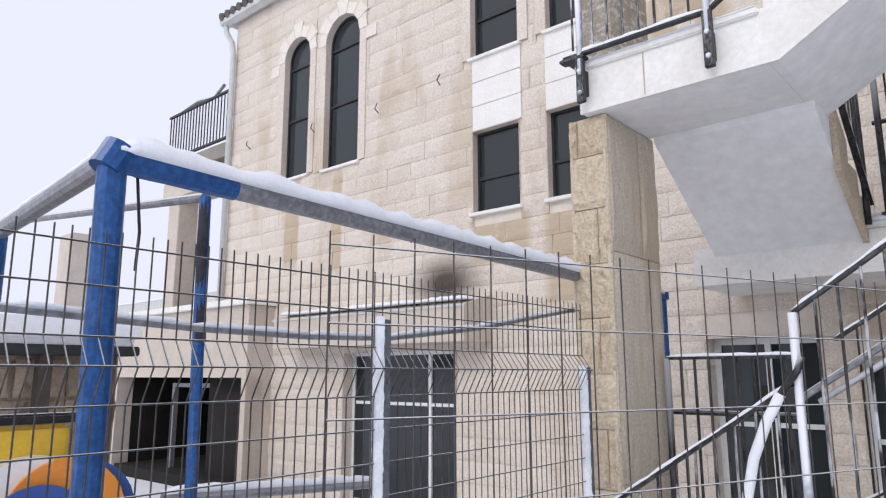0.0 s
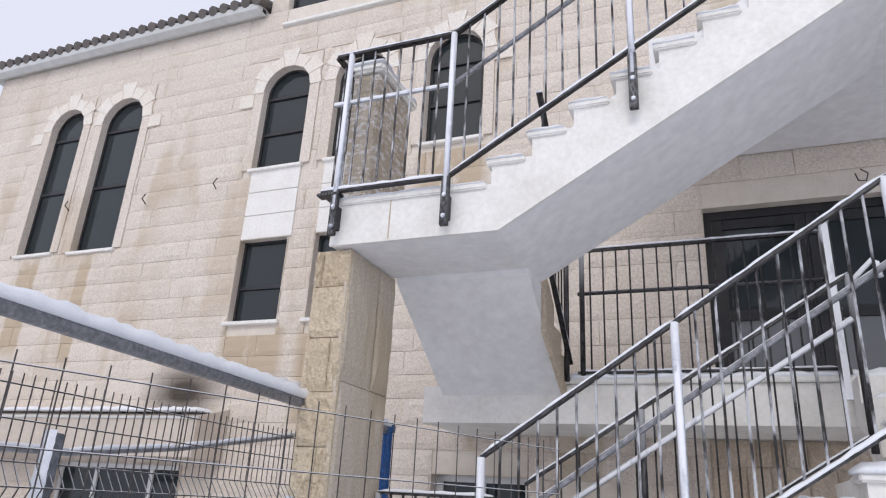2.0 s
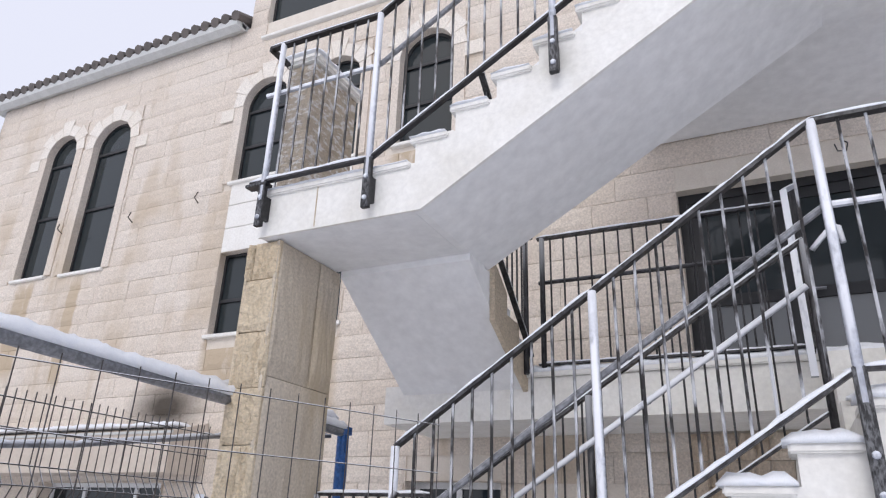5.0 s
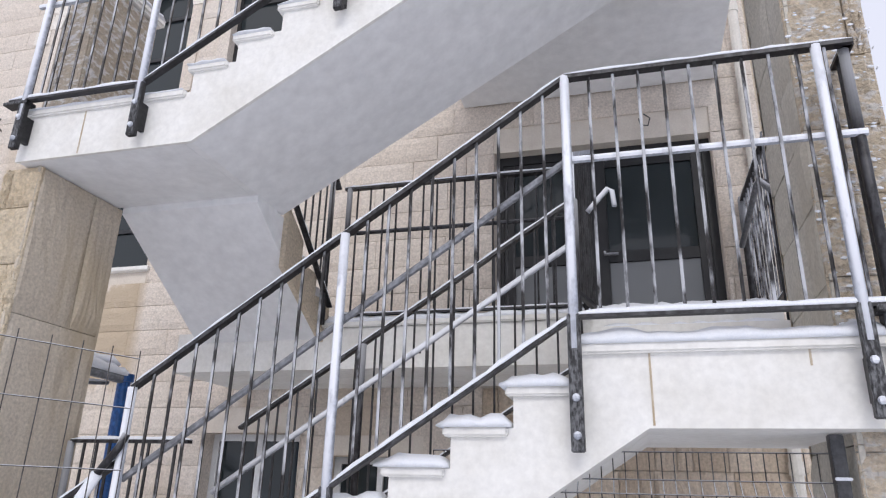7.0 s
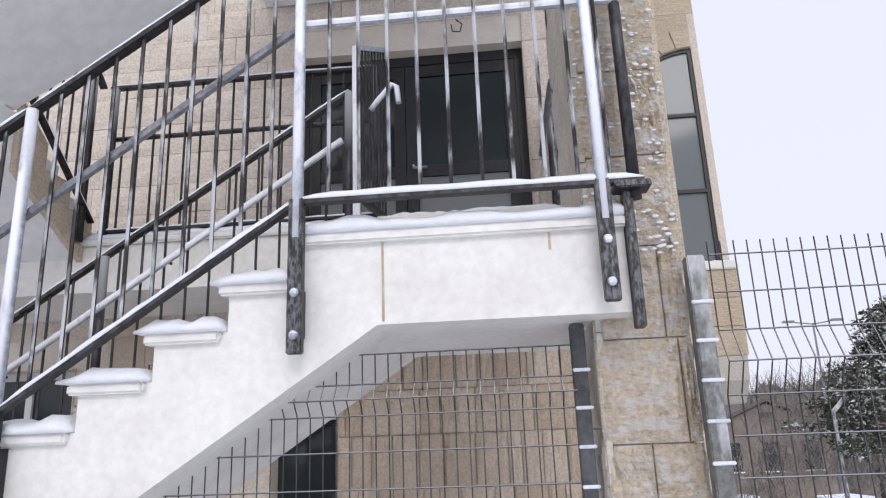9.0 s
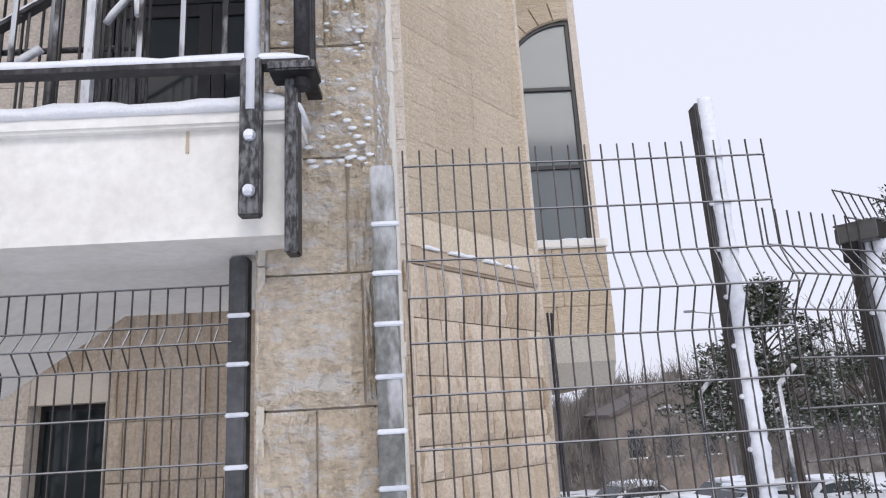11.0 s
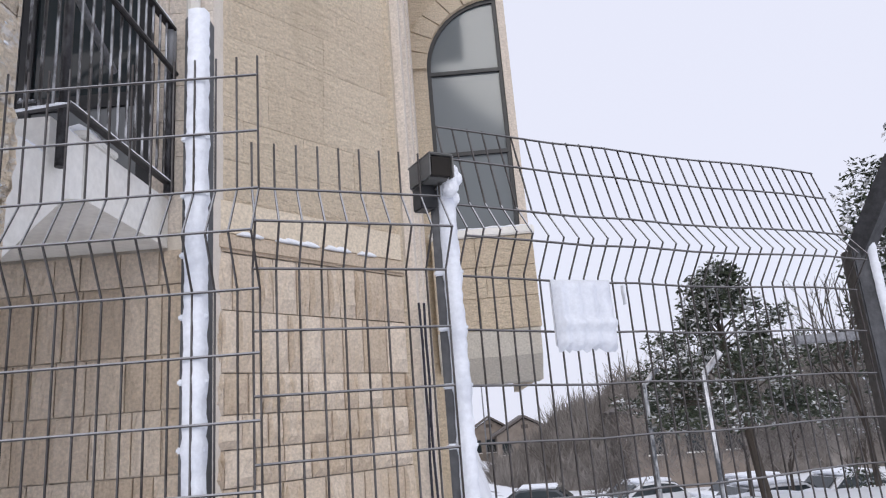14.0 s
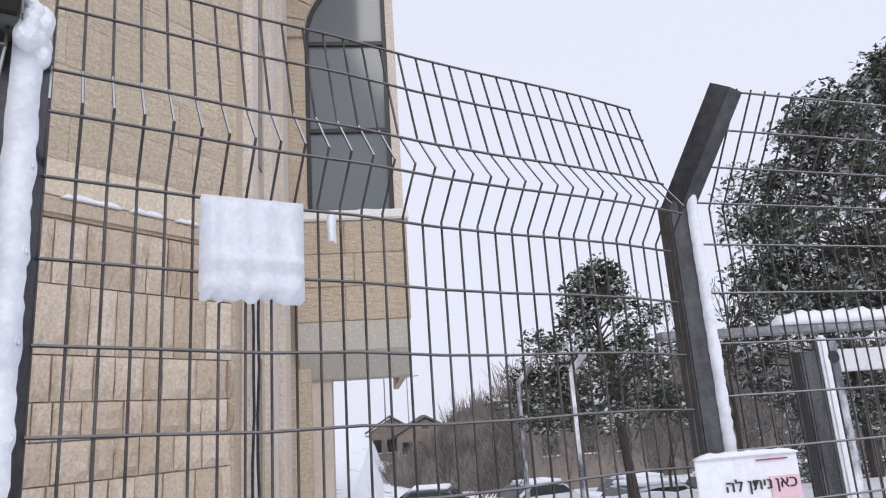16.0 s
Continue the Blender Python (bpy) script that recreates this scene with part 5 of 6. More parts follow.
# ---- yard on the far left: swing frame, wing, shed, play equipment ----
def make_swing():
    s = thing("swing_frame", "blue and grey tubular swing frame with snow on its bars", "swing frame", (-1.1, 1.5, 0.3))
    A_, B_ = Vector((-1.1, 1.5, 2.6)), Vector((-1.25, 5.7, 2.54))
    J = A_.lerp(B_, 0.1)
    wpart("post", tube(bmesh.new(), (-1.1, 1.52, 0.2), A_, 0.042, 14), M_BLUE, s, "blue painted post")
    wpart("elbow", tube(bmesh.new(), A_ + Vector((0, -0.02, -0.04)), A_ + Vector((0, 0.02, 0.04)), 0.05, 14), M_BLUE, s)
    wpart("top_bar_end", tube(bmesh.new(), A_, J, 0.04, 12), M_BLUE, s, "blue end of the top bar")
    wpart("top_bar", tube(bmesh.new(), J, B_, 0.036, 12), M_STEEL, s, "bare grey steel top bar")
    wpart("bar_snow", snow_strip(A_ + Vector((0.014, 0, 0.018)), B_ + Vector((0.014, 0, 0.018)), 0.075, 0.06, 81), M_SNOW, s, "ridge of snow along the bar")
    wpart("post", tube(bmesh.new(), (-1.25, 5.7, 0.2), B_, 0.045, 14), M_BLUE, s, "blue painted post")
    wpart("post_cap", tube(bmesh.new(), B_ + Vector((0, 0, -0.02)), B_ + Vector((0, 0, 0.035)), 0.065, 14), M_BLUE, s)
    C_ = Vector((-2.7, 1.67, 2.62))
    wpart("side_bar", tube(bmesh.new(), A_, C_, 0.036, 12), M_STEEL, s, "grey side bar")
    wpart("side_snow", snow_strip(A_ + Vector((0, 0, 0.03)), C_ + Vector((0, 0, 0.03)), 0.05, 0.02, 82), M_SNOW, s)
    wpart("post", tube(bmesh.new(), (-2.7, 1.67, 0.2), C_, 0.04, 12), M_BLUE, s)
    D_, E_ = Vector((-1.5, 1.75, 2.70)), Vector((-1.34, 5.7, 2.62))
    wpart("wrapped_bar", tube(bmesh.new(), D_, E_, 0.028, 10), M_CLOTH, s, "second bar wrapped in dark cloth")
    rnd = random.Random(9)
    bm = bmesh.new()
    for k in range(70):
        p = D_.lerp(E_, rnd.uniform(0.35, 0.8))
        tube(bm, p, p + Vector((rnd.uniform(-0.02, 0.02), rnd.uniform(-0.02, 0.02), -rnd.uniform(0.02, 0.045))), 0.006, 4)
    wpart("fringe", bm, M_CLOTH, s, "dark torn fringe")
    wpart("wrapped_snow", snow_strip(D_ + Vector((0, 0, 0.02)), E_ + Vector((0, 0, 0.02)), 0.07, 0.05, 83), M_SNOW, s)
    L_ = Vector((-1.8, 2.2, 2.74))
    wpart("rear_leg", tube(bmesh.new(), (-1.74, 2.2, 0.2), L_, 0.026, 10), M_BLUE, s)
    wpart("leg_wrap", path_tube([Vector((-1.8, 2.2, 2.74)), Vector((-1.785, 2.19, 2.5)), Vector((-1.79, 2.2, 2.3)), Vector((-1.77, 2.2, 2.1))], 0.024), M_CLOTH, s)
    wpart("rear_bar", tube(bmesh.new(), L_, (-4.3, 2.2, 3.0), 0.022, 10), M_STEEL, s)
    wpart("rope", path_tube([Vector((-1.15, 1.6, 2.58)), Vector((-1.15, 1.62, 2.4)), Vector((-1.16, 1.62, 2.28))], 0.005, 5), M_CLOTH, s)
    c = thing("hanging_cable", "thick sagging cable with snow along it", "cable", (-1.3, 1.3, 2.15))
    pts = [(-1.3, 0.7, 2.2), (-1.3, 1.3, 2.155), (-1.3, 1.9, 2.125), (-1.3, 2.4, 2.115), (-1.3, 2.85, 2.125), (-1.3, 3.5, 2.2), (-1.3, 4.4, 2.35), (-1.3, 5.6, 2.5)]
    wpart("cable", path_tube([Vector(p) for p in pts], 0.014), M_STEEL, c)
    for k, (p, q) in enumerate(zip(pts, pts[1:])):
        wpart("cable_snow", snow_strip(Vector(p) + Vector((0, 0, 0.01)), Vector(q) + Vector((0, 0, 0.01)), 0.024, 0.014, 90 + k), M_SNOW, c)


make_swing()


def make_wing():
    w = thing("wall_wing", "low cream wing with a dark open garage bay", "wall", (-8.7, 6.5, 0), kind="structure")
    bm = wall_with_holes(8.5, 0.3, 0, 3.0, [(4.3, 8.38, 0.0, 1.92)])
    bmesh.ops.translate(bm, verts=bm.verts, vec=(-16.5, 6.5, 0))
    wpart("wing_wall", bm, M_WING, w)
    wpart("wing_end", B(-8.05, -8.0, 6.505, F + 0.02, 0, 2.995), M_WING, w)
    # added dark sheets that cover the facade wall and stand for the bay's shade
    wpart("garage_shade_sheet", B(-8.13, -8.055, 6.81, 6.93, 0, 2.5), M_SHADE_LENS, w)
    wpart("garage_shade_sheet", B(-9.6, -8.14, 6.86, 6.9, 0, 2.5), M_SHADE_LENS, w)
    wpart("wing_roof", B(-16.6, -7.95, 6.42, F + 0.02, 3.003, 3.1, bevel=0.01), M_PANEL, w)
    # inner faces and floor coloured near black, as if in deep shade
    wpart("garage_back", B(-16.4, -8.3, 9.4, 9.5, 0, 3.0), M_SHADE_LENS, w)
    wpart("garage_side", B(-12.3, -12.2, 6.82, 9.38, 0, 3.0), M_SHADE_LENS, w)
    wpart("garage_ceiling", B(-12.2, -8.3, 6.82, 9.38, 2.5, 2.6), M_SHADE_LENS, w)
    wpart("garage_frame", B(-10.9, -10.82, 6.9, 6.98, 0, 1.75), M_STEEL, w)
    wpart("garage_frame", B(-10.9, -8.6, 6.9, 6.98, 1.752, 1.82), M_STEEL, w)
    wpart("garage_floor", B(-12.2, -8.06, 6.55, 6.85, 0, 0.37), M_SHADE_LENS, w)
    wpart("garage_floor", B(-12.2, -9.6, 6.852, 9.38, 0, 0.37), M_SHADE_LENS, w)
    for x, y, a, b, s in ((-11.5, 7.2, 3.1, 5.3, 0.2),):
        c = thing("terrace_column", "square beige stone column on the terrace", "column", (x, y, a))
        wpart("shaft", B(x - s, x + s, y - s, y + s, a, b, bevel=0.01), M_WING, c)
        wpart("capital", B(x - s - 0.12, x + 1.6, y - s - 0.08, y + s + 0.08, b + 0.003, b + 0.34, bevel=0.01), M_WING, c)
    c = thing("terrace_column", "far beige stone column against the sky", "column", (-21.8, 9, 0))
    wpart("shaft", B(-22.3, -21.3, 8.8, 9.4, -0.0, 6.3, bevel=0.02), M_WING, c)
    b = thing("terrace_balcony", "small balcony with black bars and snow", "balcony", (-11, 7.2, 6.0))
    wpart("slab", B(-12.0, -9.47, 7.0, 8.2, 5.82, 6.1, bevel=0.01), M_HOUSE, b)
    for z in (6.2, 7.1):
        wpart("rail", strip(bmesh.new(), (-12.0, 7.05, z), (-9.8, 7.05, z), 0.05, 0.04), M_RAIL, b)
    me = bar_mesh(0.9, 0.014, M_DBAR)
    for k in range(20):
        share("baluster", me, (-11.95 + 0.11 * k, 7.05, 6.2), b)
    wpart("cover", path_tube([Vector((-11.6, 7.1, 7.15)), Vector((-11.2, 7.2, 7.3)), Vector((-10.6, 7.2, 7.22)), Vector((-10.1, 7.1, 7.3))], 0.03), M_STEEL, b)
    f = thing("far_building", "distant grey building with a snowy flat roof", "building", (-40, 22, 0))
    wpart("wall", B(-60, -22, 20, 26, 0, 5.2), M_HOUSE, f)
    wpart("roof", B(-60.3, -21.7, 19.7, 26.3, 5.203, 6.2, bevel=0.05), M_GUTTER, f)
    wpart("roof_snow", B(-60.2, -21.8, 19.8, 26.2, 6.203, 6.35, bevel=0.05), M_SNOW, f)


make_wing()


def make_shed():
    s = thing("garden_shed", "open shed with stone piers and a snow-covered roof", "shed", (-5.8, 2.6, 0.3))
    wpart("roof", B(-8.4, -4.95, 0.8, 3.45, 2.12, 2.2, bevel=0.01), M_FRAME, s, "dark roof edge")
    bm = B(-8.42, -4.93, 0.78, 3.47, 2.203, 2.42, bevel=0.06)
    wpart("roof_snow", bm, M_SNOW, s, "thick snow on the roof")
    for x, y in ((-5.1, 3.25), (-5.1, 2.75)):
        wpart("wood_post", B(x - 0.05, x + 0.05, y - 0.05, y + 0.05, 0.2, 2.118), M_BARK, s)
    rub = block_set("rubble_block", M_RUBBLE, 0.9)
    wpart("pier_core", B(-5.45, -5.25, 0.8, 3.4, 0.2, 2.118), M_RUBBLE, s)
    lay_blocks(s, "rubble_stone", rub, (-5.25, 0.8, 0.2), math.pi / 2, 2.6, 0.0, 1.9, 0.26, (0.2, 0.45), 0.06, [], 33, joint=0.03)


make_shed()


def make_slide():
    p = thing("play_tunnel", "yellow play panel with a white, blue and orange tunnel", "play equipment", (-2.5, 1.8, 0.3))
    wpart("panel", B(-2.62, -2.56, 0.9, 2.02, 0.3, 1.74, bevel=0.02), M_YELLOW, p, "yellow plastic panel")
    wpart("panel_rail", B(-2.64, -2.54, 0.85, 2.1, 1.745, 1.79, bevel=0.01), M_RAIL, p)
    x = Vector((1.0, -0.25, 0)).normalized()
    c = Vector((-2.5, 1.84, 1.36))
    wpart("white_drum", tube(bmesh.new(), c + x * -0.1, c + x * 0.1, 0.25, 28), M_CARW, p, "white drum")
    wpart("orange_ring", tube(bmesh.new(), c + Vector((0, 0.14, 0.01)) + x * 0.1, c + Vector((0, 0.14, 0.01)) + x * 0.18, 0.235, 28), M_ORANGE, p, "orange ring")
    wpart("blue_ring", tube(bmesh.new(), c + Vector((0, 0.19, 0.0)) + x * 0.05, c + Vector((0, 0.19, 0.0)) + x * 0.14, 0.24, 28), M_BPLAS, p, "blue ring")
    wpart("blue_disc", tube(bmesh.new(), c + Vector((0, 0.03, -0.06)) + x * 0.181, c + Vector((0, 0.03, -0.06)) + x * 0.21, 0.21, 28), M_BPLAS, p, "blue disc")


make_slide()


def make_canopy():
    c = thing("window_canopy", "boxy cream canopy over the ground floor window with snow on top", "canopy", (-4.9, 6.6, 2.3))
    wpart("box", prism(bmesh.new(), [(6.45, 2.32), (6.45, 2.72), (F - 0.002, 2.86), (F - 0.002, 2.32)], "x", -7.3, -3.81), M_WING, c)
    wpart("seam", B(-7.32, -3.79, 6.435, 6.448, 2.70, 2.725), M_GUTTER, c)
    wpart("snow", snow_strip((-7.25, 6.65, 2.79), (-3.86, 6.65, 2.79), 0.3, 0.05, 101), M_SNOW, c)
    for x, z in ((-8.88, 5.74), (-4.58, 5.64), (-5.73, 5.56), (-7.15, 5.62)):
        h = thing("wall_anchor", "small rusty wire anchor sticking out of the facade", "anchor", (x, F, z), "wall anchors")
        wpart("wire", path_tube([Vector((x, F, z)), Vector((x + 0.03, F - 0.1, z + 0.03)), Vector((x + 0.12, F - 0.14, z + 0.07))], 0.008, 5), M_BARK, h)
    h = thing("wall_hook", "small bent wire hook above the door", "hook", (2.5, F, 4.88))
    wpart("wire", path_tube([Vector((2.46, F, 4.9)), Vector((2.47, F - 0.03, 4.82)), Vector((2.53, F - 0.03, 4.81)), Vector((2.55, F - 0.03, 4.88)), Vector((2.5, F - 0.02, 4.93))], 0.006, 5), M_RAIL, h)


make_canopy()


# ---- street side: camera, signs, gate ----
def make_cctv():
    c = thing("security_camera", "dark grey box security camera on a post, snow on one side", "camera", (4.75, 4.63, 1.99))
    m = Matrix.Translation((4.782, 4.61, 2.08)) @ Euler((radians(3), 0, radians(27))).to_matrix().to_4x4() @ Matrix.Scale(0.55, 4)

    def put(name, bm, mat, label=""):
        bmesh.ops.transform(bm, matrix=m, verts=bm.verts)
        return wpart(name, bm, mat, c, label)
    put("housing", B(-0.05, 0.05, -0.08, 0.12, -0.045, 0.05, bevel=0.008), M_HOUSING, "dark grey housing")
    put("hood", B(-0.056, 0.056, -0.115, 0.12, 0.052, 0.062, bevel=0.004), M_HOUSING)
    put("cheek", B(-0.056, -0.05, -0.115, 0.1, -0.04, 0.051), M_HOUSING)
    put("cheek", B(0.05, 0.056, -0.115, 0.1, -0.04, 0.051), M_HOUSING)
    put("lens_window", B(-0.042, 0.042, -0.108, -0.081, -0.036, 0.044), M_SHADE_LENS, "dark lens window")
    put("bracket", B(-0.05, 0.02, 0.0, 0.09, -0.15, -0.046, bevel=0.006), M_FRAME, "dark mounting bracket")
    bm = bmesh.new()
    rnd = random.Random(4)
    for k in range(30):
        bmesh.ops.create_icosphere(bm, subdivisions=2, radius=rnd.uniform(0.03, 0.045), matrix=Matrix.Translation((0.085 + rnd.uniform(-0.022, 0.02), rnd.uniform(-0.05, 0.12), rnd.uniform(-0.1, 0.05))) @ Matrix.Diagonal((0.8, 1.1, 1, 1)))
    put("side_snow", bm, M_SNOW, "snow packed on its side")["kind"] = "stuff"
    w = thing("wall_cable", "dark cable running down the wall corner", "cable", (4.52, 8.42, 0))
    rnd = random.Random(14)
    for k in range(2):
        pts = [Vector((4.51 + 0.03 * k + rnd.uniform(-0.008, 0.008), 8.42 + 0.03 * k, 2.45 - 0.3 * i)) for i in range(9)]
        wpart("cable", path_tube(pts, 0.011, 6), M_CLOTH, w)


make_cctv()


def text_on(words, m, size, mat, parent, name="writing"):
    cu = bpy.data.curves.new(name, "FONT")
    cu.body, cu.size, cu.extrude = words, size, 0.001
    cu.align_x = "CENTER"
    tmp = bpy.data.objects.new(name, cu)
    scene.collection.objects.link(tmp)
    dg = bpy.context.evaluated_depsgraph_get()
    me = bpy.data.meshes.new_from_object(tmp.evaluated_get(dg))
    bpy.data.objects.remove(tmp)
    me.materials.clear()
    me.materials.append(mat)
    ob = new(name, me)
    me.transform(m)
    return under(ob, parent)


def strokes(lines, m, r, mat, parent, name="writing"):
    """Pen strokes in a sign's plane: lists of (u, v)."""
    bm = bmesh.new()
    for ln in lines:
        for a, b in zip(ln, ln[1:]):
            tube(bm, m @ Vector((a[0], -0.001, a[1])), m @ Vector((b[0], -0.001, b[1])), r, 5)
    return wpart(name, bm, mat, parent)


def make_signs():
    d = Vector((6.06 - 4.83, 5.245 - 4.68, 0))
    turn = math.atan2(d.y, d.x)
    u0 = Vector((4.83, 4.68, 0))
    n = Vector((d.y, -d.x, 0)).normalized()
    s = thing("snowed_sign", "board on the fence wholly covered by wind-packed snow", "sign", u0 + d * 0.2)
    m = Matrix.Translation(u0 + d.normalized() * 0.222 + n * 0.03) @ Matrix.Rotation(turn, 4, "Z")
    bm = B(0, 0.172, -0.012, 0.0, 1.665, 1.83, bevel=0.004)
    bmesh.ops.transform(bm, matrix=m, verts=bm.verts)
    wpart("board", bm, M_SHEET, s)
    rnd = random.Random(3)
    bm = bmesh.new()
    nx, nz = 18, 16
    g = []
    for j in range(nz + 1):
        row = []
        for i in range(nx + 1):
            x, z = 0.172 * i / nx, 1.66 + 0.17 * j / nz
            bulge = 0.012 * abs(math.sin(math.pi * (x / 0.0435 + 0.2))) + 0.006 * rnd.random() + (0.012 if 0.3 < j / nz < 0.42 else 0)
            e = 0 if i in (0, nx) or j in (0, nz) else 1
            row.append(bm.verts.new(m @ Vector((x, -0.013 - e * (0.008 + bulge), z - (0.012 * rnd.random() if j == 0 else 0)))))
        g.append(row)
    for j in range(nz):
        for i in range(nx):
            f = bm.faces.new((g[j][i], g[j][i + 1], g[j + 1][i + 1], g[j + 1][i]))
            f.smooth = True
    wpart("packed_snow", bm, M_SIGNSNOW, s, "packed snow")
    t = thing("paper_notice", "handwritten Hebrew notice on white paper with a pink corner", "sign", (6.1, 5.2, 1.1))
    m = Matrix.Translation((6.01, 5.17, 0.1)) @ Matrix.Rotation(0.12, 4, "Z") @ Matrix.Scale(1.16, 4, (1, 0, 0))
    bm = B(0, 0.225, -0.004, 0, 0.93, 1.225, bevel=0.0015)
    bmesh.ops.transform(bm, matrix=m, verts=bm.verts)
    wpart("sheet", bm, M_SHEET, t)
    bm = B(0.155, 0.222, -0.0065, -0.0045, 1.09, 1.175)
    bmesh.ops.transform(bm, matrix=m, verts=bm.verts)
    wpart("pink_patch", bm, M_PINK, t)
    mm = m @ Matrix.Translation((0, -0.0075, 0))
    strokes([[(0.13, 1.212), (0.2, 1.212)]], mm, 0.0016, M_REDINK, t, "red_line")
    rows = (("\u05db\u05d0\u05df", 0.19, 1.15), ("\u05e0\u05d9\u05ea\u05df", 0.132, 1.15), ("\u05dc\u05d4", 0.075, 1.15))
    for words, x, z in rows:
        text_on(words[::-1], mm @ Matrix.Translation((x, 0, z)) @ Matrix.Rotation(math.pi / 2, 4, "X"), 0.034, M_INK, t)
    bm = snow_strip(m @ Vector((0.0, -0.004, 1.222)), m @ Vector((0.225, -0.004, 1.222)), 0.016, 0.012, 55, 0.02)
    wpart("edge_snow", bm, M_SNOW, t)


make_signs()


def make_gate():
    g = thing("street_gate", "grey metal street gate with a snowy top beam", "gate", (9.1, 9, 0))
    wpart("gate_post", B(8.93, 9.07, 8.93, 9.07, 0, 1.85, bevel=0.01), M_FPOST, g)
    wpart("post_snow", B(8.9, 8.98, 8.9, 8.95, 0.2, 1.9, bevel=0.02), M_SNOW, g)
    wpart("beam", B(7.6, 12.5, 8.94, 9.06, 1.93, 2.0, bevel=0.01), M_STEEL, g)
    wpart("header", B(9.07, 12.5, 8.95, 9.05, 1.6, 1.78, bevel=0.01), M_CARW, g, "white header board")
    wpart("beam_snow", snow_strip((8.6, 9, 2.0), (12.5, 9, 2.0), 0.16, 0.1, 66), M_SNOW, g)
    wpart("lock_box", tube(bmesh.new(), (9.0, 8.9, 1.72), (9.0, 8.93, 1.72), 0.05, 12), M_FRAME, g)
    me = bpy.data.meshes.new("gate_bar")
    bm = tube(bmesh.new(), (0, 0, 0), (0, 0, 1.75), 0.012, 6)
    bm.to_mesh(me)
    bm.free()
    me.materials.append(M_STEEL)
    for k in range(22):
        share("gate_bar", me, (9.15 + 0.11 * k, 9.0, 0.15), g)
    p = thing("cranked_post", "dark grey gate post in front of the street tree", "fence post", (8.5, 8.6, 0))
    wpart("post", B(8.45, 8.6, 8.5, 8.65, 0, 1.75, bevel=0.01), M_DPOST, p)
    for x, y in ((7.11, 9.9), (6.99, 11.75)):
        q = thing("fence_post", "slim grey far fence post with a cranked top", "fence post", (x, y, 0), "far fence posts")
        wpart("post", tube(bmesh.new(), (x, y, ground_z(x, y)), (x, y, 1.78), 0.03, 8), M_FPOST, q)
        wpart("bent_arm", tube(bmesh.new(), (x, y, 1.78), (x + 0.18, y - 0.05, 1.98), 0.03, 8), M_FPOST, q)


make_gate()


# ---- plants, parked cars and houses beyond the fence ----
def leaf_cloud(name, centres, count, size, seed, mat, parent, flat=0.55):
    """Thousands of small leaf blades in uneven clumps."""
    rng = np.random.default_rng(seed)
    P = []
    for c, r in centres:
        k = int(count * r * r)
        d = rng.normal(size=(k, 3))
        d /= np.linalg.norm(d, axis=1)[:, None]
        P.append(np.array(c) + d * (r * rng.random(k) ** 0.45)[:, None] * np.array([1, 1, 0.8]))
    P = np.concatenate(P)
    k = len(P)
    a = rng.normal(size=(k, 3)) * np.array([1, 1, flat])
    a /= np.linalg.norm(a, axis=1)[:, None]
    b = np.cross(a, rng.normal(size=(k, 3)))
    b /= np.linalg.norm(b, axis=1)[:, None]
    s = (size * (0.6 + 0.8 * rng.random(k)))[:, None]
    V = np.stack([P - a * s, P + b * s * 0.42, P + a * s, P - b * s * 0.42], axis=1).reshape(-1, 3)
    Fc = np.arange(4 * k).reshape(-1, 4)
    V, Fc = V.tolist(), Fc.tolist()
    me = bpy.data.meshes.new(name)
    me.from_pydata(V, [], Fc)
    me.materials.append(mat)
    return under(new(name, me), parent)


def limbs(bm, p, d, length, r, depth, rnd, tips, spread=0.6):
    q = p + d * length
    tube(bm, p, q, r, 6, r * 0.68)
    tips.append(q)
    if depth:
        for _ in range(rnd.choice((2, 3, 3))):
            nd = (d + Vector((rnd.uniform(-1, 1), rnd.uniform(-1, 1), rnd.uniform(-0.2, 0.7))) * spread).normalized()
            limbs(bm, p.lerp(q, rnd.uniform(0.6, 1.0)), nd, length * rnd.uniform(0.6, 0.85), r * 0.6, depth - 1, rnd, tips, spread)


def tree(label, at, trunk, r, seed, leafy, clump, count, size, depth=3, group="", squash=1.0):
    rnd = random.Random(seed)
    t = thing("tree", label, "tree", at, group)
    bm, tips = bmesh.new(), []
    base = Vector(at)
    limbs(bm, base - Vector((0, 0, 0.1)), Vector((0.03, 0.02, 1)).normalized(), trunk, r, depth, rnd, tips)
    wpart("trunk", bm, M_BARK, t)
    if leafy:
        leaf_cloud("crown", [(tuple(p), clump * rnd.uniform(0.6, 1.25)) for p in tips[1:]], count, size, seed, M_LEAF, t)
    return t


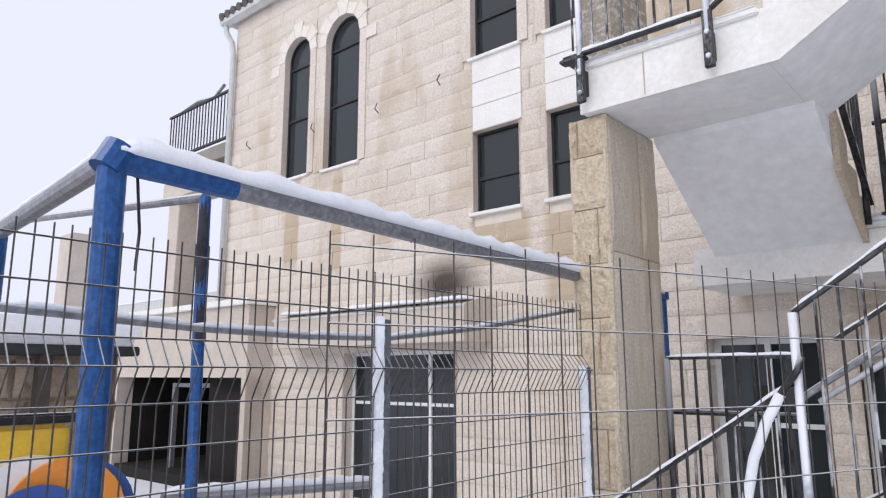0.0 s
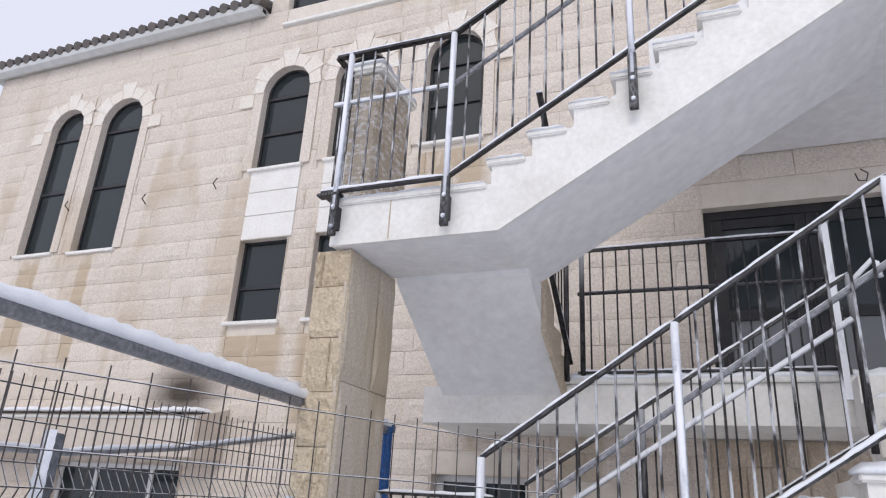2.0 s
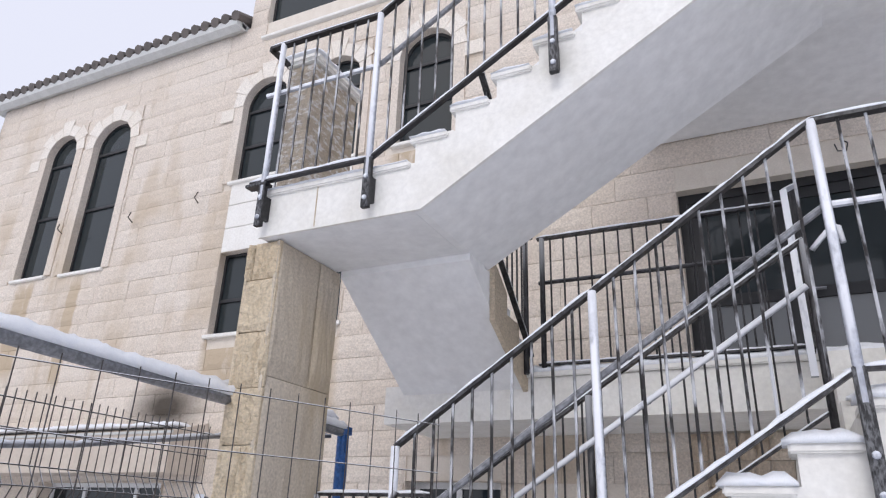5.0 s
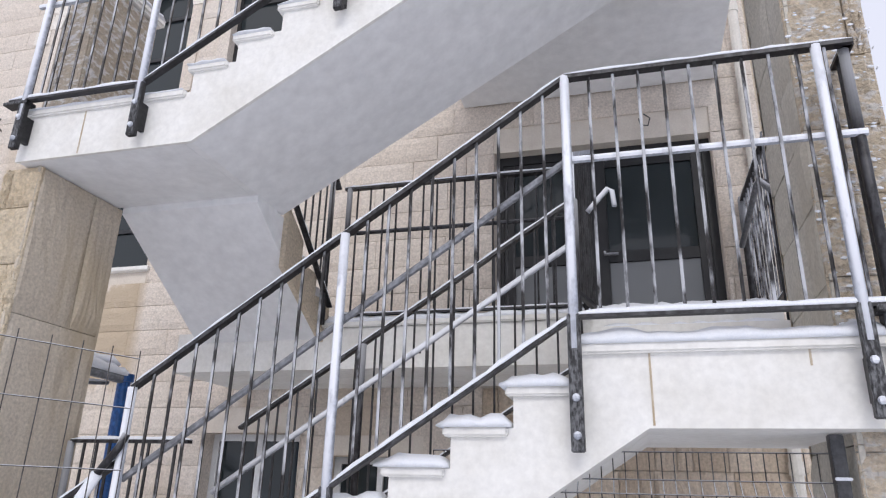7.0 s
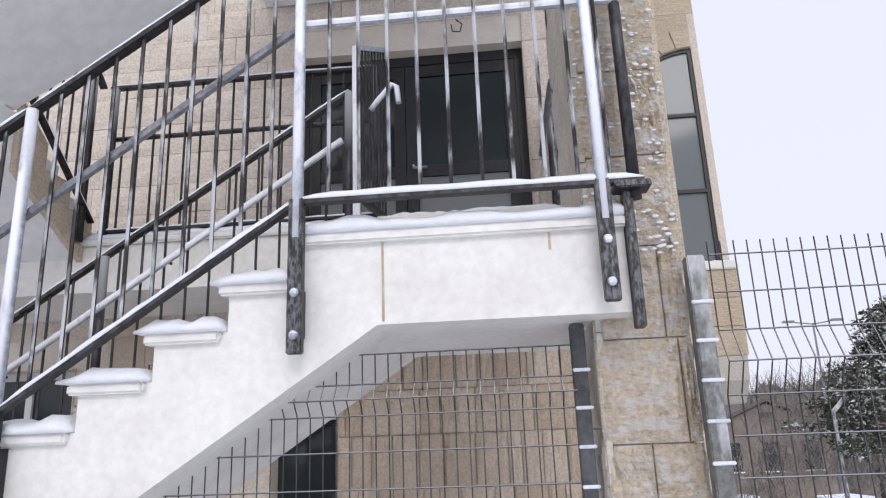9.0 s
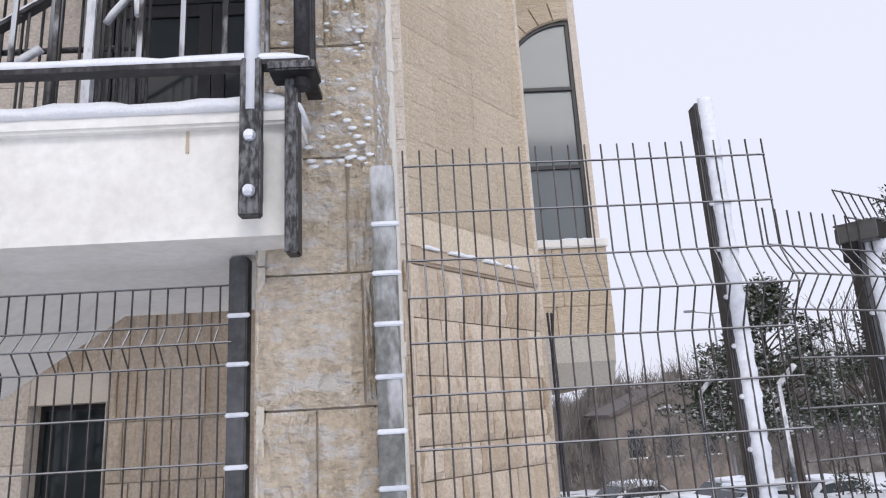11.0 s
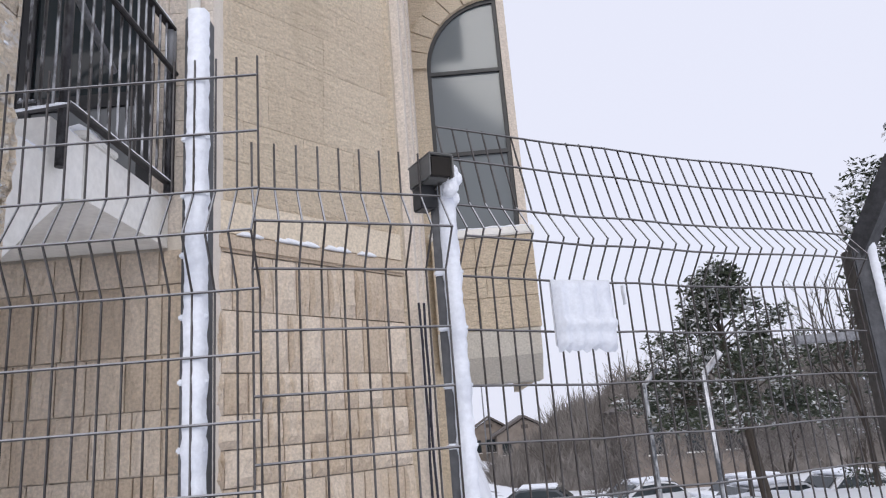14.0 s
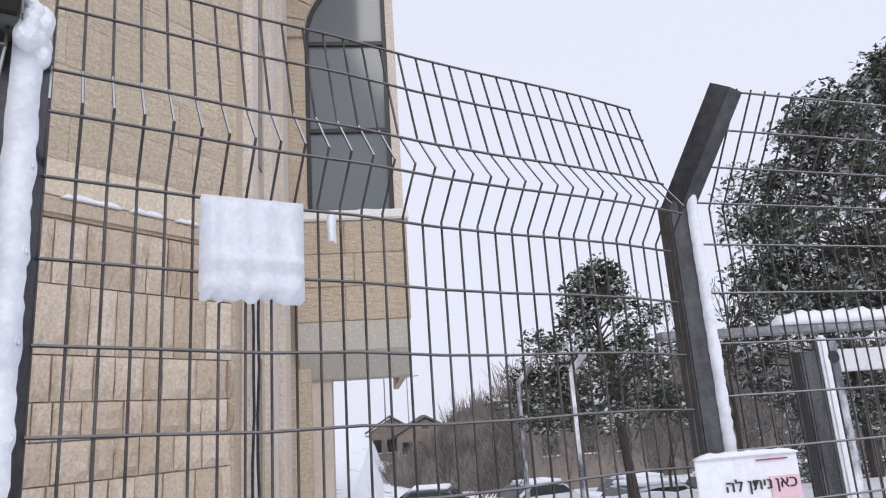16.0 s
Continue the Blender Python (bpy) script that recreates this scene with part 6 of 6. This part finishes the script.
def crowned_tree(label, at, crown, n, clump, count, size, seed, cone, lean, r):
    """A tree whose clumps of leaves fill an uneven cone or dome: crown = (x, y, z, rx, ry, rz) with its base at z for a cone, else its middle."""
    rnd = random.Random(seed)
    t = thing("tree", label, "tree", at)
    cx, cy, cz, rx, ry, rz = crown
    cs, bm, tips = [], bmesh.new(), []
    base = Vector(at)
    top = Vector((cx, cy, cz + (rz * 0.9 if cone else rz * 0.5)))
    fork = base.lerp(top, 0.45)
    tube(bm, base - Vector((0, 0, 0.1)), fork, r, 8, r * 0.75)
    tube(bm, fork, top, r * 0.75, 7, r * 0.15)
    for k in range(n):
        a = rnd.uniform(0, 2 * math.pi)
        h = rnd.random() ** 1.3 if cone else rnd.uniform(-1, 1)
        edge = (1 - h) ** 0.75 if cone else math.sqrt(1 - h * h)
        rad = edge * (0.45 + 0.6 * rnd.random() ** 0.6) * (1 + 0.2 * math.sin(5 * a + 7 * h))
        c = Vector((cx + lean * h + rx * rad * math.cos(a), cy + ry * rad * math.sin(a), cz + rz * h))
        cs.append((tuple(c), clump * rnd.uniform(0.6, 1.2)))
        if k % 3 == 0:
            f = max(0.45, min(0.95, (c.z - base.z) / (top.z - base.z) - 0.12))
            tube(bm, base.lerp(top, f), c, r * 0.22, 5, r * 0.06)
    wpart("trunk", bm, M_BARK, t)
    leaf_cloud("crown", cs, count, size, seed, M_LEAF, t)
    return t


crowned_tree("small snow-flecked evergreen tree beyond the fence", (8.5, 12.4, ground_z(8.5, 12.4)), (8.2, 12.4, 1.3, 1.45, 1.1, 2.0), 190, 0.2, 2600, 0.036, 3, True, 0.1, 0.07)
crowned_tree("large evergreen street tree with snow on its leaves", (11.3, 11.2, 0), (12.0, 11.3, 3.95, 1.8, 1.6, 1.65), 300, 0.3, 1700, 0.042, 8, False, 0.6, 0.13)
crowned_tree("evergreen street tree with snow on its leaves", (14.0, 15.5, ground_z(14.0, 15.5)), (14.0, 15.5, 3.0, 2.3, 1.8, 2.2), 170, 0.4, 700, 0.06, 12, False, 0.3, 0.12)
for k, (x, y, s) in enumerate(((10.2, 17.5, 23), (11.3, 15, 24), (12.5, 21, 26), (17.0, 27, 28), (8.4, 36, 22))):
    tree("bare leafless tree with thin dark twigs", (x, y, ground_z(x, y)), 1.25 + 0.1 * (k % 3), 0.05, s, False, 0, 0, 0, 5, "bare trees")


def make_hillside():
    """A slope of bare winter thicket that rises behind the car park."""
    top = lambda x: 1.0 + 2.3 * ease((x - 8.5) / 8) + 1.2 * ease((x - 17) / 12) + 0.3 * math.sin(1.3 * x) + 0.2 * math.sin(3.1 * x + 1)
    bm = bmesh.new()
    rnd = random.Random(61)
    xs = [5.0 + 0.6 * i for i in range(104)]
    rows = []
    for j in range(9):
        f = j / 8
        rows.append([bm.verts.new((x + rnd.uniform(-0.2, 0.2), 45 + 7 * f + rnd.uniform(-0.4, 0.4), -2.9 + (top(x) + 2.9) * ease((x - 4.8) / 7) * f ** 0.6 + rnd.uniform(-0.2, 0.2) * (j > 0))) for x in xs])
    for a, b in zip(rows, rows[1:]):
        for i in range(len(xs) - 1):
            bm.faces.new((a[i], a[i + 1], b[i + 1], b[i]))
    h = thing("hillside_thicket", "grey-brown leafless thicket on the slope behind the parked cars", "thicket", (30, 45, -2.8), kind="stuff")
    wpart("slope", bm, M_THICKET, h)
    rng = np.random.default_rng(62)
    k = 30000
    x = 6.0 + 55 * rng.random(k) ** 1.4
    f = rng.random(k)
    tz = np.array([top(q) for q in x])
    rise = np.clip((x - 4.8) / 7, 0, 1)
    P = np.stack([x, 44.8 + 6.8 * f, -2.6 + (tz + 2.6) * rise * rise * (3 - 2 * rise) * f ** 0.6], axis=1)
    a = rng.normal(size=(k, 3)) * np.array([0.5, 0.3, 0.5]) + np.array([0, 0, 0.75])
    s = 0.35 + 0.9 * rng.random(k)
    a = a * s[:, None]
    w = np.stack([0.016 + 0.02 * rng.random(k), np.zeros(k), np.zeros(k)], axis=1)
    V = np.stack([P - w, P + w, P + a + w * 0.2, P + a - w * 0.2], axis=1).reshape(-1, 3)
    me = bpy.data.meshes.new("branchwork")
    me.from_pydata(V.tolist(), [], np.arange(4 * k).reshape(-1, 4).tolist())
    me.materials.append(M_TWIG)
    under(new("branchwork", me), h)


make_hillside()


def hedge(label, at, w, h, d, seed):
    b = thing("bush", label, "bush", at, "dark bushes")
    rnd = random.Random(seed)
    cs = [((at[0] + rnd.uniform(-w, w) / 2, at[1] + rnd.uniform(-d, d) / 2, at[2] + h * rnd.random() ** 0.8), rnd.uniform(0.35, 0.6)) for _ in range(int(w * h * 2.6))]
    leaf_cloud("foliage", cs, 520, 0.065, seed, M_LEAF, b)
    bm, tips = bmesh.new(), []
    for k in range(7):
        limbs(bm, Vector((at[0] + rnd.uniform(-w, w) / 2, at[1], at[2] - 0.1)), Vector((rnd.uniform(-0.3, 0.3), 0, 1)).normalized(), h * 0.6, 0.03, 3, rnd, tips)
    wpart("branchwork", bm, M_BARK, b)


def make_undergrowth():
    """Leafless shrubs, grown together behind the far fence."""
    h = thing("shrubs", "tangle of dark leafless shrubs behind the far fence", "shrubs", (11, 16, 0), kind="stuff")
    rng = np.random.default_rng(77)
    k = 11000
    x = 6.9 + 12 * rng.random(k)
    y = 14.0 + 0.5 * (x - 6.9) + 3.5 * rng.random(k)
    g = np.array([ground_z(a, b) for a, b in zip(x, y)])
    tall = 1.55 + 0.45 * np.sin(1.7 * x) + 0.3 * np.sin(4.1 * x + 1) + 0.5 * np.clip((x - 7) / 5, 0, 1) - 0.9 * np.clip((7.7 - x) / 0.8, 0, 1)
    z = 0.3 + (tall - 0.3) * rng.random(k) ** 0.75
    a = (rng.normal(size=(k, 3)) * np.array([0.55, 0.4, 0.4]) + np.array([0, 0, 0.5])) * (0.12 + 0.3 * rng.random(k))[:, None]
    w = np.stack([0.005 + 0.008 * rng.random(k), np.zeros(k), np.zeros(k)], axis=1)
    P = np.stack([x, y, z], axis=1)
    V = np.stack([P - w, P + w, P + a + w * 0.3, P + a - w * 0.3], axis=1).reshape(-1, 3)
    me = bpy.data.meshes.new("twigs")
    me.from_pydata(V.tolist(), [], np.arange(4 * k).reshape(-1, 4).tolist())
    me.materials.append(M_TWIG)
    under(new("twigs", me), h)


make_undergrowth()
hedge("tall dark bush mass behind the far fence", (17.0, 22, ground_z(17, 22)), 5.0, 3.4, 2.0, 42)


def car(label, at, heading, paint):
    c = thing("car", label, "car", (0, 0, 0), "parked cars")
    prof = [(-2.05, 0.35), (-2.1, 0.75), (-1.95, 0.95), (-1.7, 1.0), (-1.25, 1.38), (-0.6, 1.47), (0.35, 1.45), (1.05, 1.02), (1.9, 0.88), (2.1, 0.65), (2.08, 0.35)]
    bm = prism(bmesh.new(), prof, "y", -0.84, 0.84)
    bmesh.ops.bevel(bm, geom=list(bm.edges), offset=0.06, segments=2, affect="EDGES", clamp_overlap=True)
    part("body", bm, paint, c)
    for y in (-0.846, 0.831):
        part("side_window", prism(bmesh.new(), [(-1.55, 1.04), (-1.15, 1.34), (-0.55, 1.41), (0.3, 1.39), (0.85, 1.04)], "y", y, y + 0.015), M_GLASS, c)
    part("windscreen", prism(bmesh.new(), [(0.45, 1.42), (0.5, 1.44), (1.1, 1.04), (1.05, 1.02)], "y", -0.7, 0.7), M_GLASS, c)
    part("rear_window", prism(bmesh.new(), [(-1.72, 1.04), (-1.76, 1.06), (-1.3, 1.4), (-1.26, 1.38)], "y", -0.65, 0.65), M_GLASS, c)
    for x in (-1.3, 1.3):
        for y in (-0.8, 0.8):
            w = part("wheel", tube(bmesh.new(), (x, y - 0.1, 0.32), (x, y + 0.1, 0.32), 0.32, 18), M_TYRE, c)
            part("rim", tube(bmesh.new(), (x, y - 0.11, 0.32), (x, y + 0.11, 0.32), 0.19, 14), M_STEEL, w)
    for y in (-0.7, 0.7):
        part("tail_lamp", B(-2.115, -2.06, y - 0.12, y + 0.12, 0.72, 0.88, bevel=0.02), M_TAIL, c)
    part("roof_snow", B(-1.2, 0.35, -0.7, 0.7, 1.45, 1.56, bevel=0.05), M_SNOW, c, "snow on the roof")
    part("bonnet_snow", B(1.1, 1.95, -0.7, 0.7, 0.93, 1.02, bevel=0.04), M_SNOW, c, "snow on the bonnet")
    c.matrix_basis = Matrix.Translation(at) @ Matrix.Rotation(radians(heading), 4, "Z")
    return c


for x, y, h, paint, lab in ((11.2, 32, 200, M_CARW, "white parked car with snow on its roof"), (15.0, 31, 196, M_CARW, "white parked car with snow on its roof"),
                            (18.6, 30, 15, M_CARW, "white parked car showing red tail lamps"), (22.8, 31, 190, M_CARG, "dark grey parked car with snow on top"),
                            (7.0, 33, 170, M_CARG, "dark grey parked car with snow on top"), (13.6, 24.5, 10, M_CARW, "white parked car near the fence"), (26.5, 30, 8, M_CARW, "white parked car with snow on its roof")):
    car(lab, (x, y, ground_z(x, y)), h, paint)


def house(label, at, w, d, h, ridge, seed):
    x, y, z = at
    b = thing("house", label, "house", at, "distant houses")
    wpart("wall", B(x - w / 2, x + w / 2, y, y + d, z, z + h), M_HOUSEW, b)
    wpart("gable", prism(bmesh.new(), [(x - w / 2, z + h + 0.002), (x + w / 2, z + h + 0.002), (x, z + h + ridge)], "y", y + 0.02, y + d - 0.02), M_HOUSEW, b)
    wpart("roof", prism(bmesh.new(), [(x - w / 2 - 0.3, z + h - 0.1), (x, z + h + ridge + 0.12), (x, z + h + ridge + 0.32), (x - w / 2 - 0.4, z + h + 0.05)], "y", y - 0.3, y + d + 0.3), M_TILE, b)
    wpart("roof", prism(bmesh.new(), [(x + w / 2 + 0.3, z + h - 0.1), (x, z + h + ridge + 0.12), (x, z + h + ridge + 0.32), (x + w / 2 + 0.4, z + h + 0.05)], "y", y - 0.3, y + d + 0.3), M_TILE, b)
    for k in range(3):
        wx = x - w / 2 + w * (k + 0.5) / 3
        win = wpart("window", B(wx - 0.45, wx + 0.45, y - 0.05, y - 0.002, z + h * 0.45, z + h * 0.8), M_FRAME, b)
        wpart("pane", B(wx - 0.38, wx + 0.38, y - 0.065, y - 0.052, z + h * 0.47, z + h * 0.78), M_GLASS, b)
        wpart("sill", B(wx - 0.5, wx + 0.5, y - 0.12, y - 0.002, z + h * 0.43, z + h * 0.448), M_PANEL, b)
    wpart("attic_vent", B(x - 0.3, x + 0.3, y - 0.03, y + 0.01, z + h + ridge * 0.35, z + h + ridge * 0.6), M_BARK, b)


house("grey-brown stone house with a gable roof behind the car park", (16.8, 42, -2.8), 6.2, 6, 4.2, 1.2, 1)
house("distant tan stone house with a snowy roof", (6.6, 70, -2.8), 4, 6, 3.3, 1.2, 2)
house("distant stone house among bare trees", (9.6, 66, -2.8), 5, 6, 3.0, 1.3, 3)
house("distant stone house on the street", (28, 60, -2.8), 9, 10, 4.0, 1.6, 4)


def street_lamp(at, h):
    s = thing("street_lamp", "tall grey street lamp with two arms", "street lamp", at, "street lamps")
    x, y, z = at
    wpart("pole", tube(bmesh.new(), at, (x, y, z + h), 0.09, 8, 0.05), M_STEEL, s)
    for d in (-1, 1):
        wpart("arm", tube(bmesh.new(), (x, y, z + h - 0.05), (x + 1.1 * d, y, z + h + 0.1), 0.04, 6), M_STEEL, s)
        wpart("lamp_head", B(x + (0.95 if d > 0 else -1.55), x + (1.55 if d > 0 else -0.95), y - 0.12, y + 0.12, z + h + 0.06, z + h + 0.18, bevel=0.03), M_STEEL, s)


street_lamp((19.2, 40, -2.8), 9.4)
street_lamp((6.2, 70, -2.8), 9.2)
street_lamp((9.5, 95, -2.8), 9.7)
w = thing("low_wall", "low street wall with a cap of snow", "wall", (14, 22, -2), kind="structure")
wpart("wall_body", B(5.5, 13.5, 20.6, 20.9, ground_z(9, 20.7) - 0.3, -0.8), M_HOUSE, w)
wpart("wall_snow", snow_strip((5.5, 20.75, -0.8), (13.5, 20.75, -0.8), 0.4, 0.14, 99, 0.3), M_SNOW, w)
s = thing("yard_ledge", "snow-covered low bar in the yard", "bar", (-2, 2.9, 1.35))
wpart("bar", tube(bmesh.new(), (-2.0, 2.2, 1.44), (-2.0, 3.45, 1.36), 0.025, 8), M_STEEL, s)
wpart("bar_leg", tube(bmesh.new(), (-2.0, 2.3, 0.3), (-2.0, 2.3, 1.43), 0.025, 8), M_STEEL, s)
wpart("bar_snow", snow_strip((-2.0, 2.2, 1.46), (-2.0, 3.45, 1.38), 0.05, 0.03, 97), M_SNOW, s)

# ---- from the plan's units to metres ----
for ob in list(scene.collection.all_objects):
    if ob.parent is None and ob.type in ("MESH", "EMPTY"):
        ob.matrix_basis = Matrix.Scale(SIZE, 4) @ ob.matrix_basis
